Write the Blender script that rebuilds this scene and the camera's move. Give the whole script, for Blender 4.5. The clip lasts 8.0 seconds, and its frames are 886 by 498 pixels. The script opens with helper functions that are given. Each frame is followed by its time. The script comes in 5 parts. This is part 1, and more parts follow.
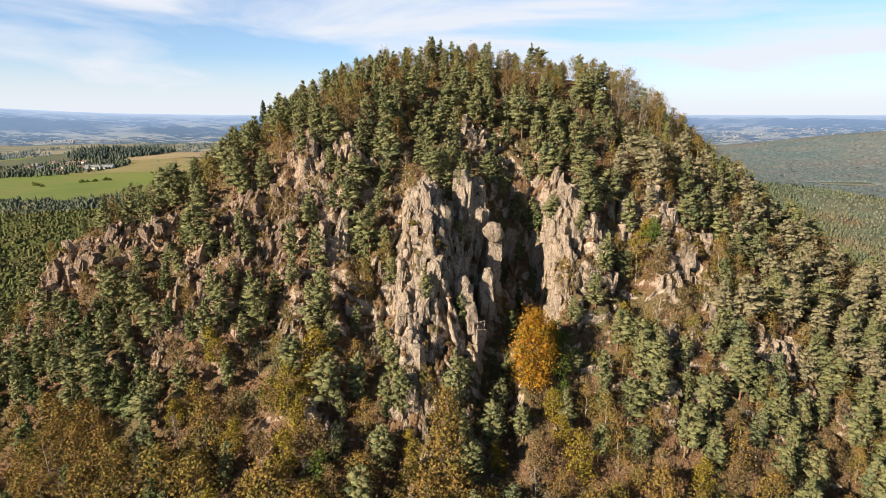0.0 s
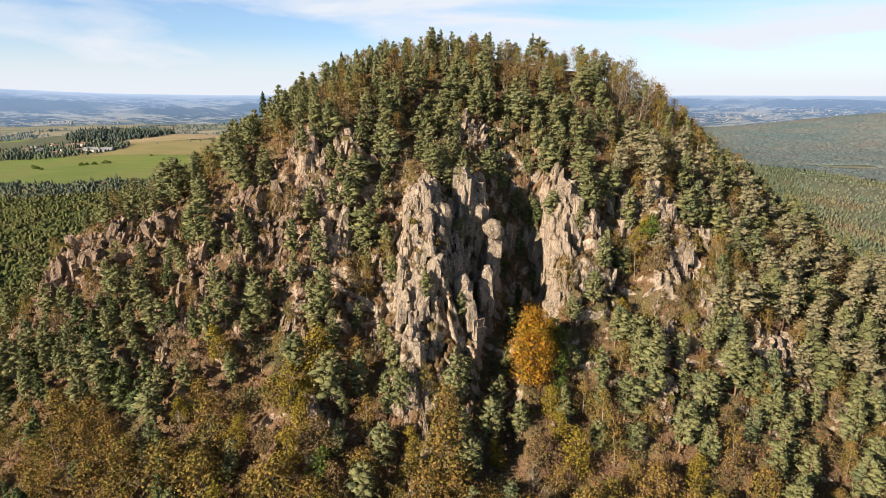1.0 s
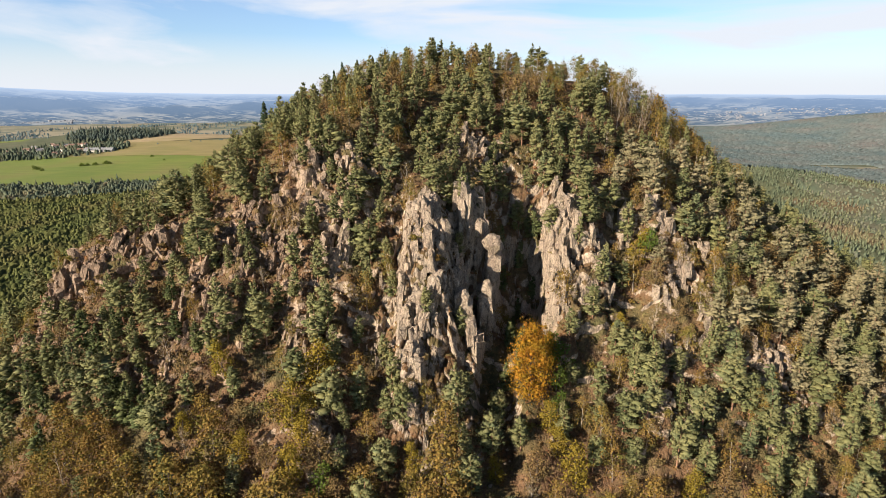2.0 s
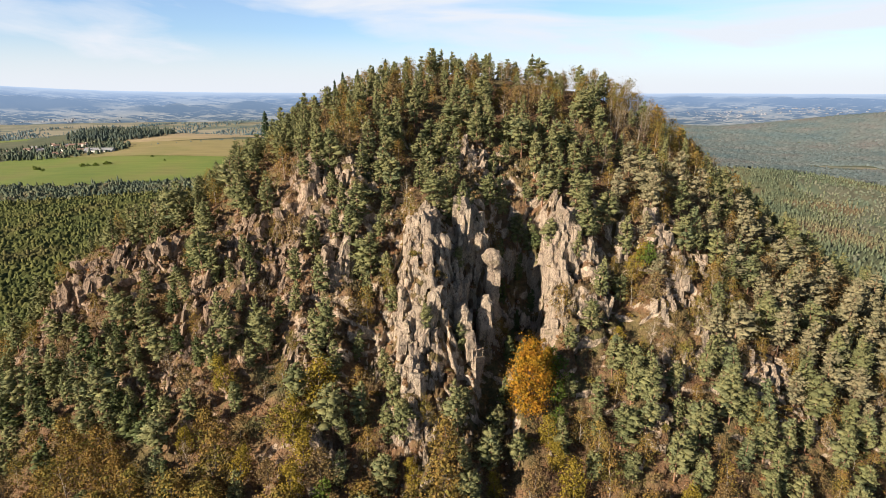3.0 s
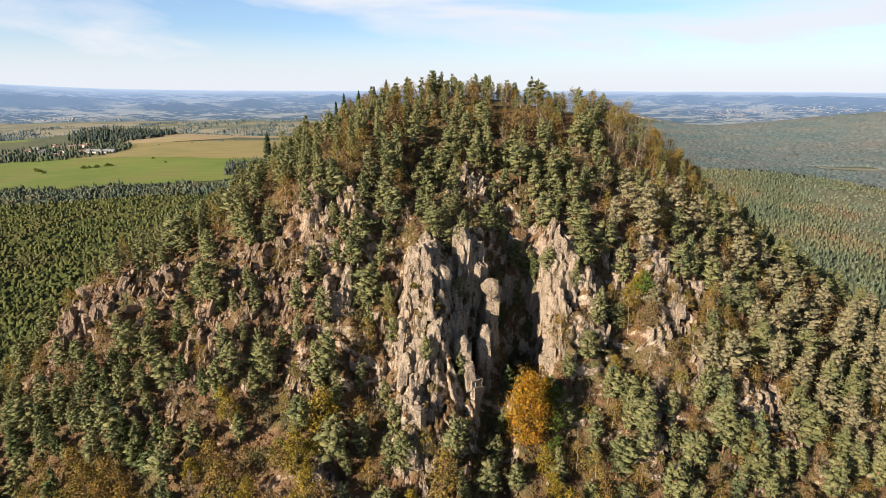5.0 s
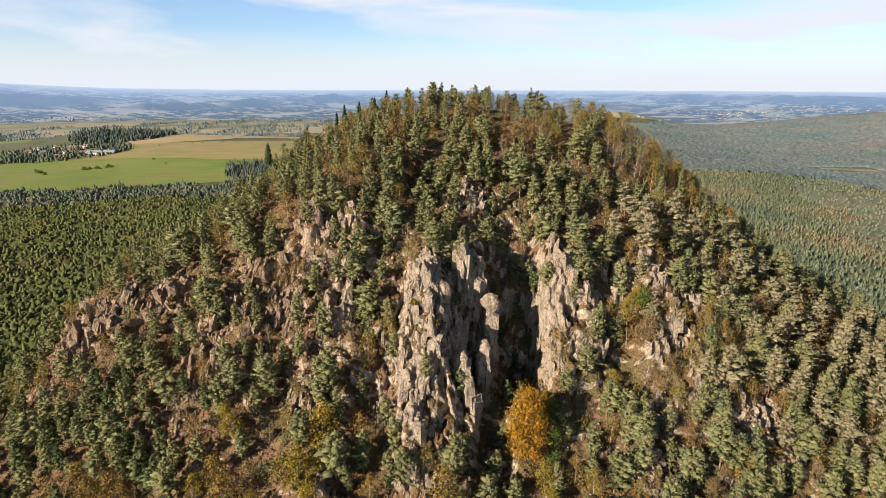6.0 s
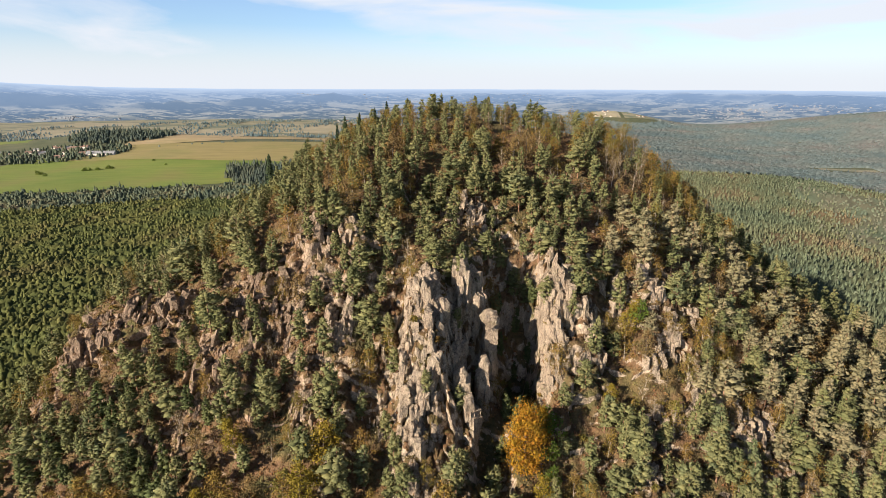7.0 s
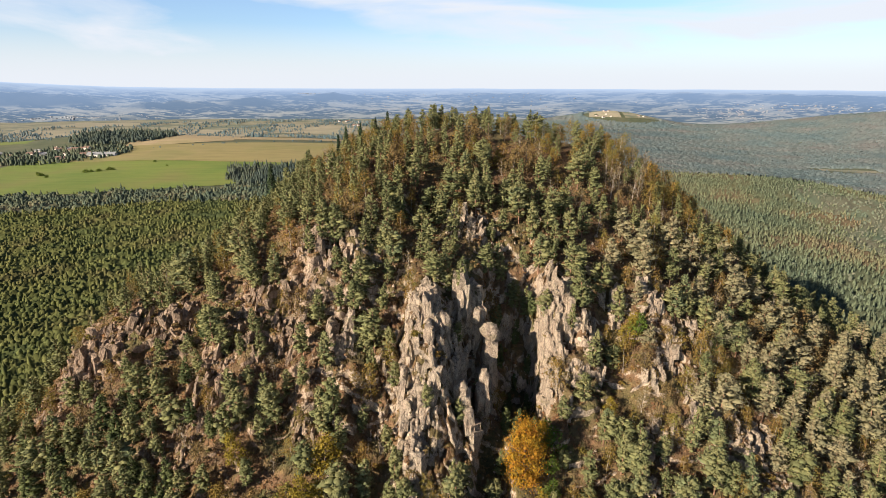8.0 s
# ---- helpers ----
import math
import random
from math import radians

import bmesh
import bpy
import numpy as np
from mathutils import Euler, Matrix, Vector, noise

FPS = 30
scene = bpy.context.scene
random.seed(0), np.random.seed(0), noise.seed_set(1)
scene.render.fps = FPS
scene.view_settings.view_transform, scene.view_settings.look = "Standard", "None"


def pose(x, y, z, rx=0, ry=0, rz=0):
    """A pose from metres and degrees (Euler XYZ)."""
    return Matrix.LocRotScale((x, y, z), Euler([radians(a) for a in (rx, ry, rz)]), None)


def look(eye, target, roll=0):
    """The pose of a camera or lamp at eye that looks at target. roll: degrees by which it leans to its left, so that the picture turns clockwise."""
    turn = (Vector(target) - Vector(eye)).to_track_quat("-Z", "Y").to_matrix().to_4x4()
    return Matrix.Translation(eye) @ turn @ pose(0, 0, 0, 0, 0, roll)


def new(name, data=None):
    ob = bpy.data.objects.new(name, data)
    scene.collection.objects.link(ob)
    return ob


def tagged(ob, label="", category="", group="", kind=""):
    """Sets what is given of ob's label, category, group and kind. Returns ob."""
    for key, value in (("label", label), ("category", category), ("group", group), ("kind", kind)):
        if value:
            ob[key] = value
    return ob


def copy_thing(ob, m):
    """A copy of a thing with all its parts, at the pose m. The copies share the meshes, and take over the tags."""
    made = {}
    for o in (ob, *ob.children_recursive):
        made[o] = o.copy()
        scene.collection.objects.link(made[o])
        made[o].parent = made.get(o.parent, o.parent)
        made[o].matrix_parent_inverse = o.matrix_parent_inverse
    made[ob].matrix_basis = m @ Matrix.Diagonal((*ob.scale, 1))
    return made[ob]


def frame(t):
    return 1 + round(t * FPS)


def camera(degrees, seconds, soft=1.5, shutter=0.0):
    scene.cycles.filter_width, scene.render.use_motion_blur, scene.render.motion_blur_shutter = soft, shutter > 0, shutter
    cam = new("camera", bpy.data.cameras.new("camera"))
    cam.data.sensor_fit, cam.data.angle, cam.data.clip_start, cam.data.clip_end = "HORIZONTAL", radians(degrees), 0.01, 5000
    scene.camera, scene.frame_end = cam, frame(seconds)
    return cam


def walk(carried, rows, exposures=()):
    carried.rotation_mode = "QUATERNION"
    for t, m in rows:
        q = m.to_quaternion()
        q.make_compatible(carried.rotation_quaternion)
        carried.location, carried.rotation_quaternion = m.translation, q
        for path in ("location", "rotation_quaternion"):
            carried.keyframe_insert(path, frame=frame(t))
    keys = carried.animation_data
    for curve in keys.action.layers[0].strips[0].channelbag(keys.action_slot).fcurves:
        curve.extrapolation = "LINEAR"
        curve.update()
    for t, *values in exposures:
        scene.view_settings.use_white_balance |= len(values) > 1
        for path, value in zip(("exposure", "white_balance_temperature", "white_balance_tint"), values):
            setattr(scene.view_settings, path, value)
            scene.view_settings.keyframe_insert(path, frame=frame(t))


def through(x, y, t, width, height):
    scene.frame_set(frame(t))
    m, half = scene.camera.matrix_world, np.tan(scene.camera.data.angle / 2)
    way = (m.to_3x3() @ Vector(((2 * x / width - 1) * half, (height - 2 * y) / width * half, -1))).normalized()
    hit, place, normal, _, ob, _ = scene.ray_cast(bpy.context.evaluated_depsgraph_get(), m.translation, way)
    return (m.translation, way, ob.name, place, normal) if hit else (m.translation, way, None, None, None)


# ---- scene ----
cam = camera(77.3, 8.0, soft=0.55)
METRES, EYE, TILT, LEAN, TURN = 42.0, 150.0, -13.5, 0.0, 0.0
ROWS = [
    (0.0, 0.0, 0.0, 0.0, 0.0, 0.0, -0.0),
    (0.5, 0.002, -0.015, 0.0556, 0.02, -1.08, -0.02),
    (1.0, 0.0024, -0.0286, 0.1136, 0.05, -1.96, -0.04),
    (1.5, 0.0034, -0.0432, 0.1721, 0.07, -2.09, -0.04),
    (3.0, 0.0058, -0.0849, 0.3486, 0.09, -2.32, -0.12),
    (3.5, 0.0074, -0.0999, 0.4088, 0.09, -2.39, -0.13),
    (4.0, 0.0081, -0.115, 0.4704, 0.1, -2.47, -0.14),
    (4.5, 0.0087, -0.1297, 0.5322, 0.12, -2.55, -0.15),
    (6.0, 0.0102, -0.1777, 0.7207, 0.15, -2.78, -0.17),
    (6.5, 0.0107, -0.1939, 0.7869, 0.14, -2.84, -0.17),
    (7.0, 0.0112, -0.2108, 0.8523, 0.14, -2.93, -0.18),
    (7.5, 0.0114, -0.2256, 0.9114, 0.14, -3.0, -0.19),
    (8.0, 0.0112, -0.2407, 0.9704, 0.19, -3.05, -0.19),
]
walk(cam, [(t, pose(0, 0, EYE, TILT, LEAN, TURN) @ pose(METRES * x, METRES * y, METRES * z, 90 + pitch, roll, yaw)) for t, x, y, z, yaw, pitch, roll in ROWS], [(0.0, 1.28), (8.0, 1.28)])

# ---- light ----
SUN_FROM = Vector((-0.772, -0.636, 0.0)).normalized()
SUN_UP = radians(23.5)
sun_dir = Vector((SUN_FROM.x * math.cos(SUN_UP), SUN_FROM.y * math.cos(SUN_UP), math.sin(SUN_UP)))
sun = new("sun", bpy.data.lights.new("sun", "SUN"))
sun.data.energy, sun.data.angle, sun.data.color = 5.0, radians(0.55), (1.0, 0.855, 0.69)
sun.matrix_world = look(sun_dir * 400, (0, 0, 0))

world = bpy.data.worlds.new("sky")
scene.world = world
world.use_nodes = True
wn, wl = world.node_tree.nodes, world.node_tree.links
wn.clear()
w_out, w_bg = wn.new("ShaderNodeOutputWorld"), wn.new("ShaderNodeBackground")
w_sky = wn.new("ShaderNodeTexSky")
w_sky.sky_type, w_sky.sun_disc = "NISHITA", False
w_sky.sun_elevation, w_sky.sun_rotation = SUN_UP, math.atan2(SUN_FROM.x, SUN_FROM.y)
w_sky.altitude, w_sky.air_density, w_sky.dust_density, w_sky.ozone_density = 800, 1.0, 0.7, 1.0
w_co, w_sep = wn.new("ShaderNodeTexCoord"), wn.new("ShaderNodeSeparateXYZ")
wl.new(w_co.outputs["Generated"], w_sep.inputs[0])
# thin cirrus: streaked noise on the dome, thicker towards the horizon
w_map, w_noise, w_ramp = wn.new("ShaderNodeMapping"), wn.new("ShaderNodeTexNoise"), wn.new("ShaderNodeValToRGB")
w_map.inputs["Rotation"].default_value = (0.0, 0.0, 0.5)
w_map.inputs["Location"].default_value = (0.35, 0.1, 0.0)
w_map.inputs["Scale"].default_value = (1.2, 2.0, 7.5)
w_noise.inputs["Scale"].default_value, w_noise.inputs["Detail"].default_value = 1.9, 7.0
w_noise.inputs["Roughness"].default_value, w_noise.inputs["Distortion"].default_value = 0.52, 0.5
w_ramp.color_ramp.elements[0].color = (0.12, 0.12, 0.12, 1.0)
w_ramp.color_ramp.elements[0].position, w_ramp.color_ramp.elements[1].position = 0.44, 0.64
wl.new(w_co.outputs["Generated"], w_map.inputs[0])
wl.new(w_map.outputs[0], w_noise.inputs["Vector"])
wl.new(w_noise.outputs["Fac"], w_ramp.inputs[0])
w_low = wn.new("ShaderNodeMapRange")
for key, value in (("From Min", 0.0), ("From Max", 0.12), ("To Min", 1.0), ("To Max", 0.0)):
    w_low.inputs[key].default_value = value
w_low.interpolation_type = "SMOOTHSTEP"
wl.new(w_sep.outputs["Z"], w_low.inputs["Value"])
# the dome clears overhead
w_high = wn.new("ShaderNodeMapRange")
for key, value in (("From Min", 0.2), ("From Max", 0.45), ("To Min", 1.0), ("To Max", 0.05)):
    w_high.inputs[key].default_value = value
wl.new(w_sep.outputs["Z"], w_high.inputs["Value"])
w_thin = wn.new("ShaderNodeMath")
w_thin.operation = "MULTIPLY"
wl.new(w_ramp.outputs[0], w_thin.inputs[0])
wl.new(w_high.outputs[0], w_thin.inputs[1])
w_max = wn.new("ShaderNodeMath")
w_max.operation = "MAXIMUM"
wl.new(w_thin.outputs[0], w_max.inputs[0])
wl.new(w_low.outputs[0], w_max.inputs[1])
w_mul = wn.new("ShaderNodeMath")
w_mul.operation, w_mul.inputs[1].default_value = "MULTIPLY", 0.96
wl.new(w_max.outputs[0], w_mul.inputs[0])
w_mix = wn.new("ShaderNodeMix")
w_mix.data_type = "RGBA"
w_mix.inputs["B"].default_value = (6.95, 7.28, 7.92, 1.0)
wl.new(w_mul.outputs[0], w_mix.inputs["Factor"])
w_tint = wn.new("ShaderNodeMix")
w_tint.data_type, w_tint.blend_type = "RGBA", "MULTIPLY"
w_tint.inputs["Factor"].default_value, w_tint.inputs["B"].default_value = 1.0, (0.90, 1.11, 1.43, 1.0)
wl.new(w_sky.outputs[0], w_tint.inputs["A"])
# clearer and deeper blue towards the zenith
w_zen = wn.new("ShaderNodeMapRange")
for key, value in (("From Min", 0.22), ("From Max", 0.55), ("To Min", 1.0), ("To Max", 0.40)):
    w_zen.inputs[key].default_value = value
wl.new(w_sep.outputs["Z"], w_zen.inputs["Value"])
w_deep = wn.new("ShaderNodeVectorMath")
w_deep.operation = "SCALE"
wl.new(w_tint.outputs["Result"], w_deep.inputs[0])
wl.new(w_zen.outputs[0], w_deep.inputs["Scale"])
wl.new(w_deep.outputs[0], w_mix.inputs["A"])
wl.new(w_mix.outputs["Result"], w_bg.inputs["Color"])
w_bg.inputs["Strength"].default_value = 0.05
wl.new(w_bg.outputs[0], w_out.inputs[0])


# ---- materials ----
def node_mat(name):
    m = bpy.data.materials.new(name)
    m.use_nodes = True
    m.node_tree.nodes.clear()
    return m, m.node_tree.nodes, m.node_tree.links


def noise_node(ns, ls, scale, detail=4.0, rough=0.6, stretch=None):
    geo, tex = ns.new("ShaderNodeNewGeometry"), ns.new("ShaderNodeTexNoise")
    tex.inputs["Scale"].default_value, tex.inputs["Detail"].default_value, tex.inputs["Roughness"].default_value = scale, detail, rough
    if stretch:
        mp = ns.new("ShaderNodeMapping")
        mp.inputs["Scale"].default_value = stretch
        ls.new(geo.outputs["Position"], mp.inputs[0])
        ls.new(mp.outputs[0], tex.inputs["Vector"])
    else:
        ls.new(geo.outputs["Position"], tex.inputs["Vector"])
    return tex.outputs["Fac"]


def ramp(ns, ls, source, stops):
    r = ns.new("ShaderNodeValToRGB")
    while len(r.color_ramp.elements) < len(stops):
        r.color_ramp.elements.new(0.5)
    for e, (p, c) in zip(r.color_ramp.elements, stops):
        e.position, e.color = p, (*c, 1.0) if len(c) == 3 else c
    ls.new(source, r.inputs[0])
    return r.outputs[0]


def blend(ns, ls, fac, a, b, how="MIX"):
    m = ns.new("ShaderNodeMix")
    m.data_type, m.blend_type = "RGBA", how
    for value, key in ((fac, "Factor"), (a, "A"), (b, "B")):
        if isinstance(value, (int, float)):
            m.inputs[key].default_value = value
        elif isinstance(value, tuple):
            m.inputs[key].default_value = (*value, 1.0)
        else:
            ls.new(value, m.inputs[key])
    return m.outputs["Result"]


def finish(m, ns, ls, colour, rough=0.9, bump=None, height=0.3, strength=0.6, metal=0.0):
    out, bsdf = ns.new("ShaderNodeOutputMaterial"), ns.new("ShaderNodeBsdfPrincipled")
    bsdf.inputs["Roughness"].default_value, bsdf.inputs["Metallic"].default_value = rough, metal
    bsdf.inputs["Specular IOR Level"].default_value = 0.25
    if isinstance(colour, tuple):
        bsdf.inputs["Base Color"].default_value = (*colour, 1.0)
    else:
        ls.new(colour, bsdf.inputs["Base Color"])
    if bump is not None:
        b = ns.new("ShaderNodeBump")
        b.inputs["Distance"].default_value, b.inputs["Strength"].default_value = height, strength
        ls.new(bump, b.inputs["Height"])
        ls.new(b.outputs[0], bsdf.inputs["Normal"])
    ls.new(bsdf.outputs[0], out.inputs[0])
    return m


def rock_colour(ns, ls):
    """Pinkish grey-brown rock, streaked down the face, split by joints, with ochre and grey lichen."""
    broad = noise_node(ns, ls, 0.09, 4)
    streak = noise_node(ns, ls, 0.8, 6, 0.7, (1.0, 1.0, 0.3))
    lichen = noise_node(ns, ls, 0.33, 5, 0.7)
    fine = noise_node(ns, ls, 2.6, 5, 0.75)
    geo, mp, vor = ns.new("ShaderNodeNewGeometry"), ns.new("ShaderNodeMapping"), ns.new("ShaderNodeTexVoronoi")
    mp.inputs["Scale"].default_value, mp.inputs["Rotation"].default_value = (1.0, 1.0, 0.38), (0.0, 0.22, 0.3)
    warp = ns.new("ShaderNodeVectorMath")
    warp.operation = "MULTIPLY_ADD"
    wob = ns.new("ShaderNodeTexNoise")
    wob.inputs["Scale"].default_value, wob.inputs["Detail"].default_value = 0.6, 3.0
    ls.new(geo.outputs["Position"], wob.inputs["Vector"])
    ls.new(wob.outputs["Color"], warp.inputs[0])
    warp.inputs[1].default_value = (1.6, 1.6, 1.6)
    ls.new(geo.outputs["Position"], warp.inputs[2])
    ls.new(warp.outputs[0], mp.inputs[0])
    ls.new(mp.outputs[0], vor.inputs["Vector"])
    vor.feature, vor.inputs["Scale"].default_value = "DISTANCE_TO_EDGE", 0.62
    joint = ramp(ns, ls, vor.outputs["Distance"], [(0.0, (0, 0, 0)), (0.10, (1, 1, 1))])
    col = ramp(ns, ls, broad, [(0.3, (0.261, 0.200, 0.152)), (0.5, (0.357, 0.279, 0.210)), (0.7, (0.303, 0.256, 0.203))])
    col = blend(ns, ls, ramp(ns, ls, streak, [(0.42, (0, 0, 0)), (0.62, (0.8, 0.8, 0.8))]), col, (0.426, 0.348, 0.263))
    col = blend(ns, ls, ramp(ns, ls, lichen, [(0.55, (0, 0, 0)), (0.72, (0.7, 0.7, 0.7))]), col, (0.23, 0.20, 0.10))
    stain = noise_node(ns, ls, 0.42, 7, 0.72, (1.0, 1.0, 0.5))
    col = blend(ns, ls, ramp(ns, ls, stain, [(0.34, (0.8, 0.8, 0.8)), (0.44, (0, 0, 0))]), col, (0.085, 0.072, 0.063))
    col = blend(ns, ls, 0.9, col, ramp(ns, ls, fine, [(0.32, (0.42, 0.40, 0.40)), (0.5, (0.95, 0.95, 0.95)), (0.7, (1.25, 1.22, 1.18))]), "MULTIPLY")
    # joint lines darkened in the colour to paint the shade of deep cracks
    small = ns.new("ShaderNodeTexVoronoi")
    small.feature, small.inputs["Scale"].default_value = "DISTANCE_TO_EDGE", 1.5
    ls.new(mp.outputs[0], small.inputs["Vector"])
    crack_mask = noise_node(ns, ls, 0.5, 3, 0.6)
    col = blend(ns, ls, ramp(ns, ls, crack_mask, [(0.38, (0.3, 0.3, 0.3)), (0.54, (1, 1, 1))]), col, blend(ns, ls, 1.0, col, ramp(ns, ls, vor.outputs["Distance"], [(0.0, (0.55, 0.53, 0.52)), (0.07, (1, 1, 1))]), "MULTIPLY"))
    col = blend(ns, ls, ramp(ns, ls, crack_mask, [(0.40, (0.75, 0.75, 0.75)), (0.60, (0.1, 0.1, 0.1))]), col, blend(ns, ls, 1.0, col, ramp(ns, ls, small.outputs["Distance"], [(0.0, (0.62, 0.60, 0.59)), (0.12, (1.06, 1.06, 1.06))]), "MULTIPLY"))
    # the western crags are redder, and darkened in colour for their shaded faces
    sep, west_shade = ns.new("ShaderNodeSeparateXYZ"), ns.new("ShaderNodeMapRange")
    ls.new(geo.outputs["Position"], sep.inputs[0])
    west_shade.inputs["From Min"].default_value, west_shade.inputs["From Max"].default_value = -24.0, -52.0
    ls.new(sep.outputs["X"], west_shade.inputs["Value"])
    col = blend(ns, ls, west_shade.outputs[0], blend(ns, ls, 1.0, col, (1.02, 1.03, 1.03), "MULTIPLY"), blend(ns, ls, 1.0, col, (0.82, 0.75, 0.71), "MULTIPLY"))
    return col, blend(ns, ls, 0.4, streak, joint), fine


def rock_material():
    m, ns, ls = node_mat("weathered_rock")
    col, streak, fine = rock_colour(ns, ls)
    h = blend(ns, ls, 0.55, streak, fine)
    return finish(m, ns, ls, col, 0.92, h, 1.2, 1.0)


def hill_material():
    """Rock where the ground is steep; bracken, dry grass and litter where soil holds."""
    m, ns, ls = node_mat("hill_ground")
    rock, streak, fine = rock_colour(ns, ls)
    patch = noise_node(ns, ls, 0.055, 5, 0.6)
    tuft = noise_node(ns, ls, 0.8, 5, 0.7)
    soil = ramp(ns, ls, patch, [(0.30, (0.050, 0.054, 0.022)), (0.43, (0.098, 0.078, 0.034)), (0.55, (0.120, 0.072, 0.040)), (0.68, (0.078, 0.076, 0.030)), (0.8, (0.12, 0.098, 0.046))])
    soil = blend(ns, ls, 0.8, soil, ramp(ns, ls, tuft, [(0.3, (0.50, 0.50, 0.48)), (0.55, (1.25, 1.2, 1.2)), (0.75, (1.8, 1.6, 1.4))]), "MULTIPLY")
    geo, sep = ns.new("ShaderNodeNewGeometry"), ns.new("ShaderNodeSeparateXYZ")
    ls.new(geo.outputs["Normal"], sep.inputs[0])
    add = ns.new("ShaderNodeMath")
    add.operation = "MULTIPLY_ADD"
    ls.new(noise_node(ns, ls, 0.35, 4, 0.65), add.inputs[0])
    add.inputs[1].default_value = 0.55
    ls.new(sep.outputs["Z"], add.inputs[2])
    steep = ramp(ns, ls, add.outputs[0], [(0.56, (0, 0, 0)), (0.70, (1, 1, 1))])
    col = blend(ns, ls, steep, rock, soil)
    return finish(m, ns, ls, col, 0.95, blend(ns, ls, 0.5, streak, tuft), 1.0, 1.0)


def leaf_material(name, stops, through=0.25, tree_scale=0.16):
    """Foliage: hue varies from tree to tree and leaf to leaf."""
    m, ns, ls = node_mat(name)
    geo, info = ns.new("ShaderNodeNewGeometry"), ns.new("ShaderNodeObjectInfo")
    mixed = ns.new("ShaderNodeMath")
    mixed.operation = "MULTIPLY_ADD"
    ls.new(info.outputs["Random"], mixed.inputs[0])
    mixed.inputs[1].default_value = 0.22
    ls.new(noise_node(ns, ls, tree_scale, 2), mixed.inputs[2])
    sub = ns.new("ShaderNodeMath")
    sub.operation, sub.inputs[1].default_value = "SUBTRACT", 0.11
    ls.new(mixed.outputs[0], sub.inputs[0])
    col = ramp(ns, ls, sub.outputs[0], stops)
    leaf = ramp(ns, ls, geo.outputs["Random Per Island"], [(0.0, (0.72, 0.74, 0.76)), (0.5, (1.0, 1.0, 1.0)), (1.0, (1.20, 1.18, 1.12))])
    col = blend(ns, ls, 1.0, col, leaf, "MULTIPLY")
    out, dif, tra, mix = ns.new("ShaderNodeOutputMaterial"), ns.new("ShaderNodeBsdfDiffuse"), ns.new("ShaderNodeBsdfTranslucent"), ns.new("ShaderNodeMixShader")
    mix.inputs[0].default_value = through
    ls.new(col, dif.inputs["Color"])
    ls.new(col, tra.inputs["Color"])
    ls.new(dif.outputs[0], mix.inputs[1])
    ls.new(tra.outputs[0], mix.inputs[2])
    ls.new(mix.outputs[0], out.inputs[0])
    return m


def plain_material(name, a, b, scale, rough=0.9, bump=0.0):
    m, ns, ls = node_mat(name)
    n = noise_node(ns, ls, scale, 5, 0.65)
    col = ramp(ns, ls, n, [(0.3, a), (0.7, b)])
    return finish(m, ns, ls, col, rough, n if bump else None, bump or 0.1)


ROCK = rock_material()
HILL = hill_material()
PINE = leaf_material("pine_needles", [(0.28, (0.110, 0.122, 0.057)), (0.42, (0.146, 0.153, 0.069)), (0.56, (0.183, 0.177, 0.081)), (0.70, (0.125, 0.144, 0.074))], 0.22)
# greyer copy of the pine colour, lightened to paint in the flank's sunlight
SUNLIT_PINE = leaf_material("sunlit_pine_needles", [(0.28, (0.152, 0.146, 0.084)), (0.42, (0.195, 0.177, 0.102)), (0.56, (0.230, 0.199, 0.118)), (0.70, (0.171, 0.163, 0.100))], 0.22)
FIR = leaf_material("fir_needles", [(0.35, (0.072, 0.090, 0.039)), (0.65, (0.107, 0.119, 0.050))], 0.16)
SPRUCE = leaf_material("spruce_needles", [(0.35, (0.030, 0.048, 0.028)), (0.65, (0.046, 0.064, 0.034))], 0.15)
OLIVE = leaf_material("turning_leaves", [(0.30, (0.15, 0.132, 0.036)), (0.45, (0.19, 0.140, 0.040)), (0.58, (0.21, 0.130, 0.042)), (0.72, (0.15, 0.140, 0.038))], 0.25)
GOLD = leaf_material("golden_leaves", [(0.30, (0.150, 0.130, 0.026)), (0.42, (0.235, 0.150, 0.022)), (0.55, (0.310, 0.170, 0.020)), (0.7, (0.275, 0.120, 0.022))], 0.25, 0.4)
YELLOW = leaf_material("yellow_leaves", [(0.35, (0.175, 0.142, 0.026)), (0.65, (0.225, 0.168, 0.030))], 0.25)
RUST = leaf_material("rusty_leaves", [(0.3, (0.160, 0.120, 0.054)), (0.5, (0.188, 0.126, 0.056)), (0.7, (0.168, 0.132, 0.062))], 0.25)
GREEN = leaf_material("green_leaves", [(0.35, (0.085, 0.125, 0.026)), (0.65, (0.13, 0.165, 0.036))], 0.25)
HEATH = leaf_material("heath_and_grass", [(0.28, (0.139, 0.113, 0.046)), (0.42, (0.199, 0.132, 0.064)), (0.55, (0.189, 0.098, 0.053)), (0.68, (0.129, 0.122, 0.046)), (0.8, (0.209, 0.162, 0.088))], 0.2, 0.09)
FAR_LEAF = leaf_material("far_foliage", [(0.28, (0.060, 0.077, 0.035)), (0.45, (0.088, 0.103, 0.039)), (0.60, (0.114, 0.120, 0.044)), (0.75, (0.112, 0.103, 0.046))], 0.2, 0.013)
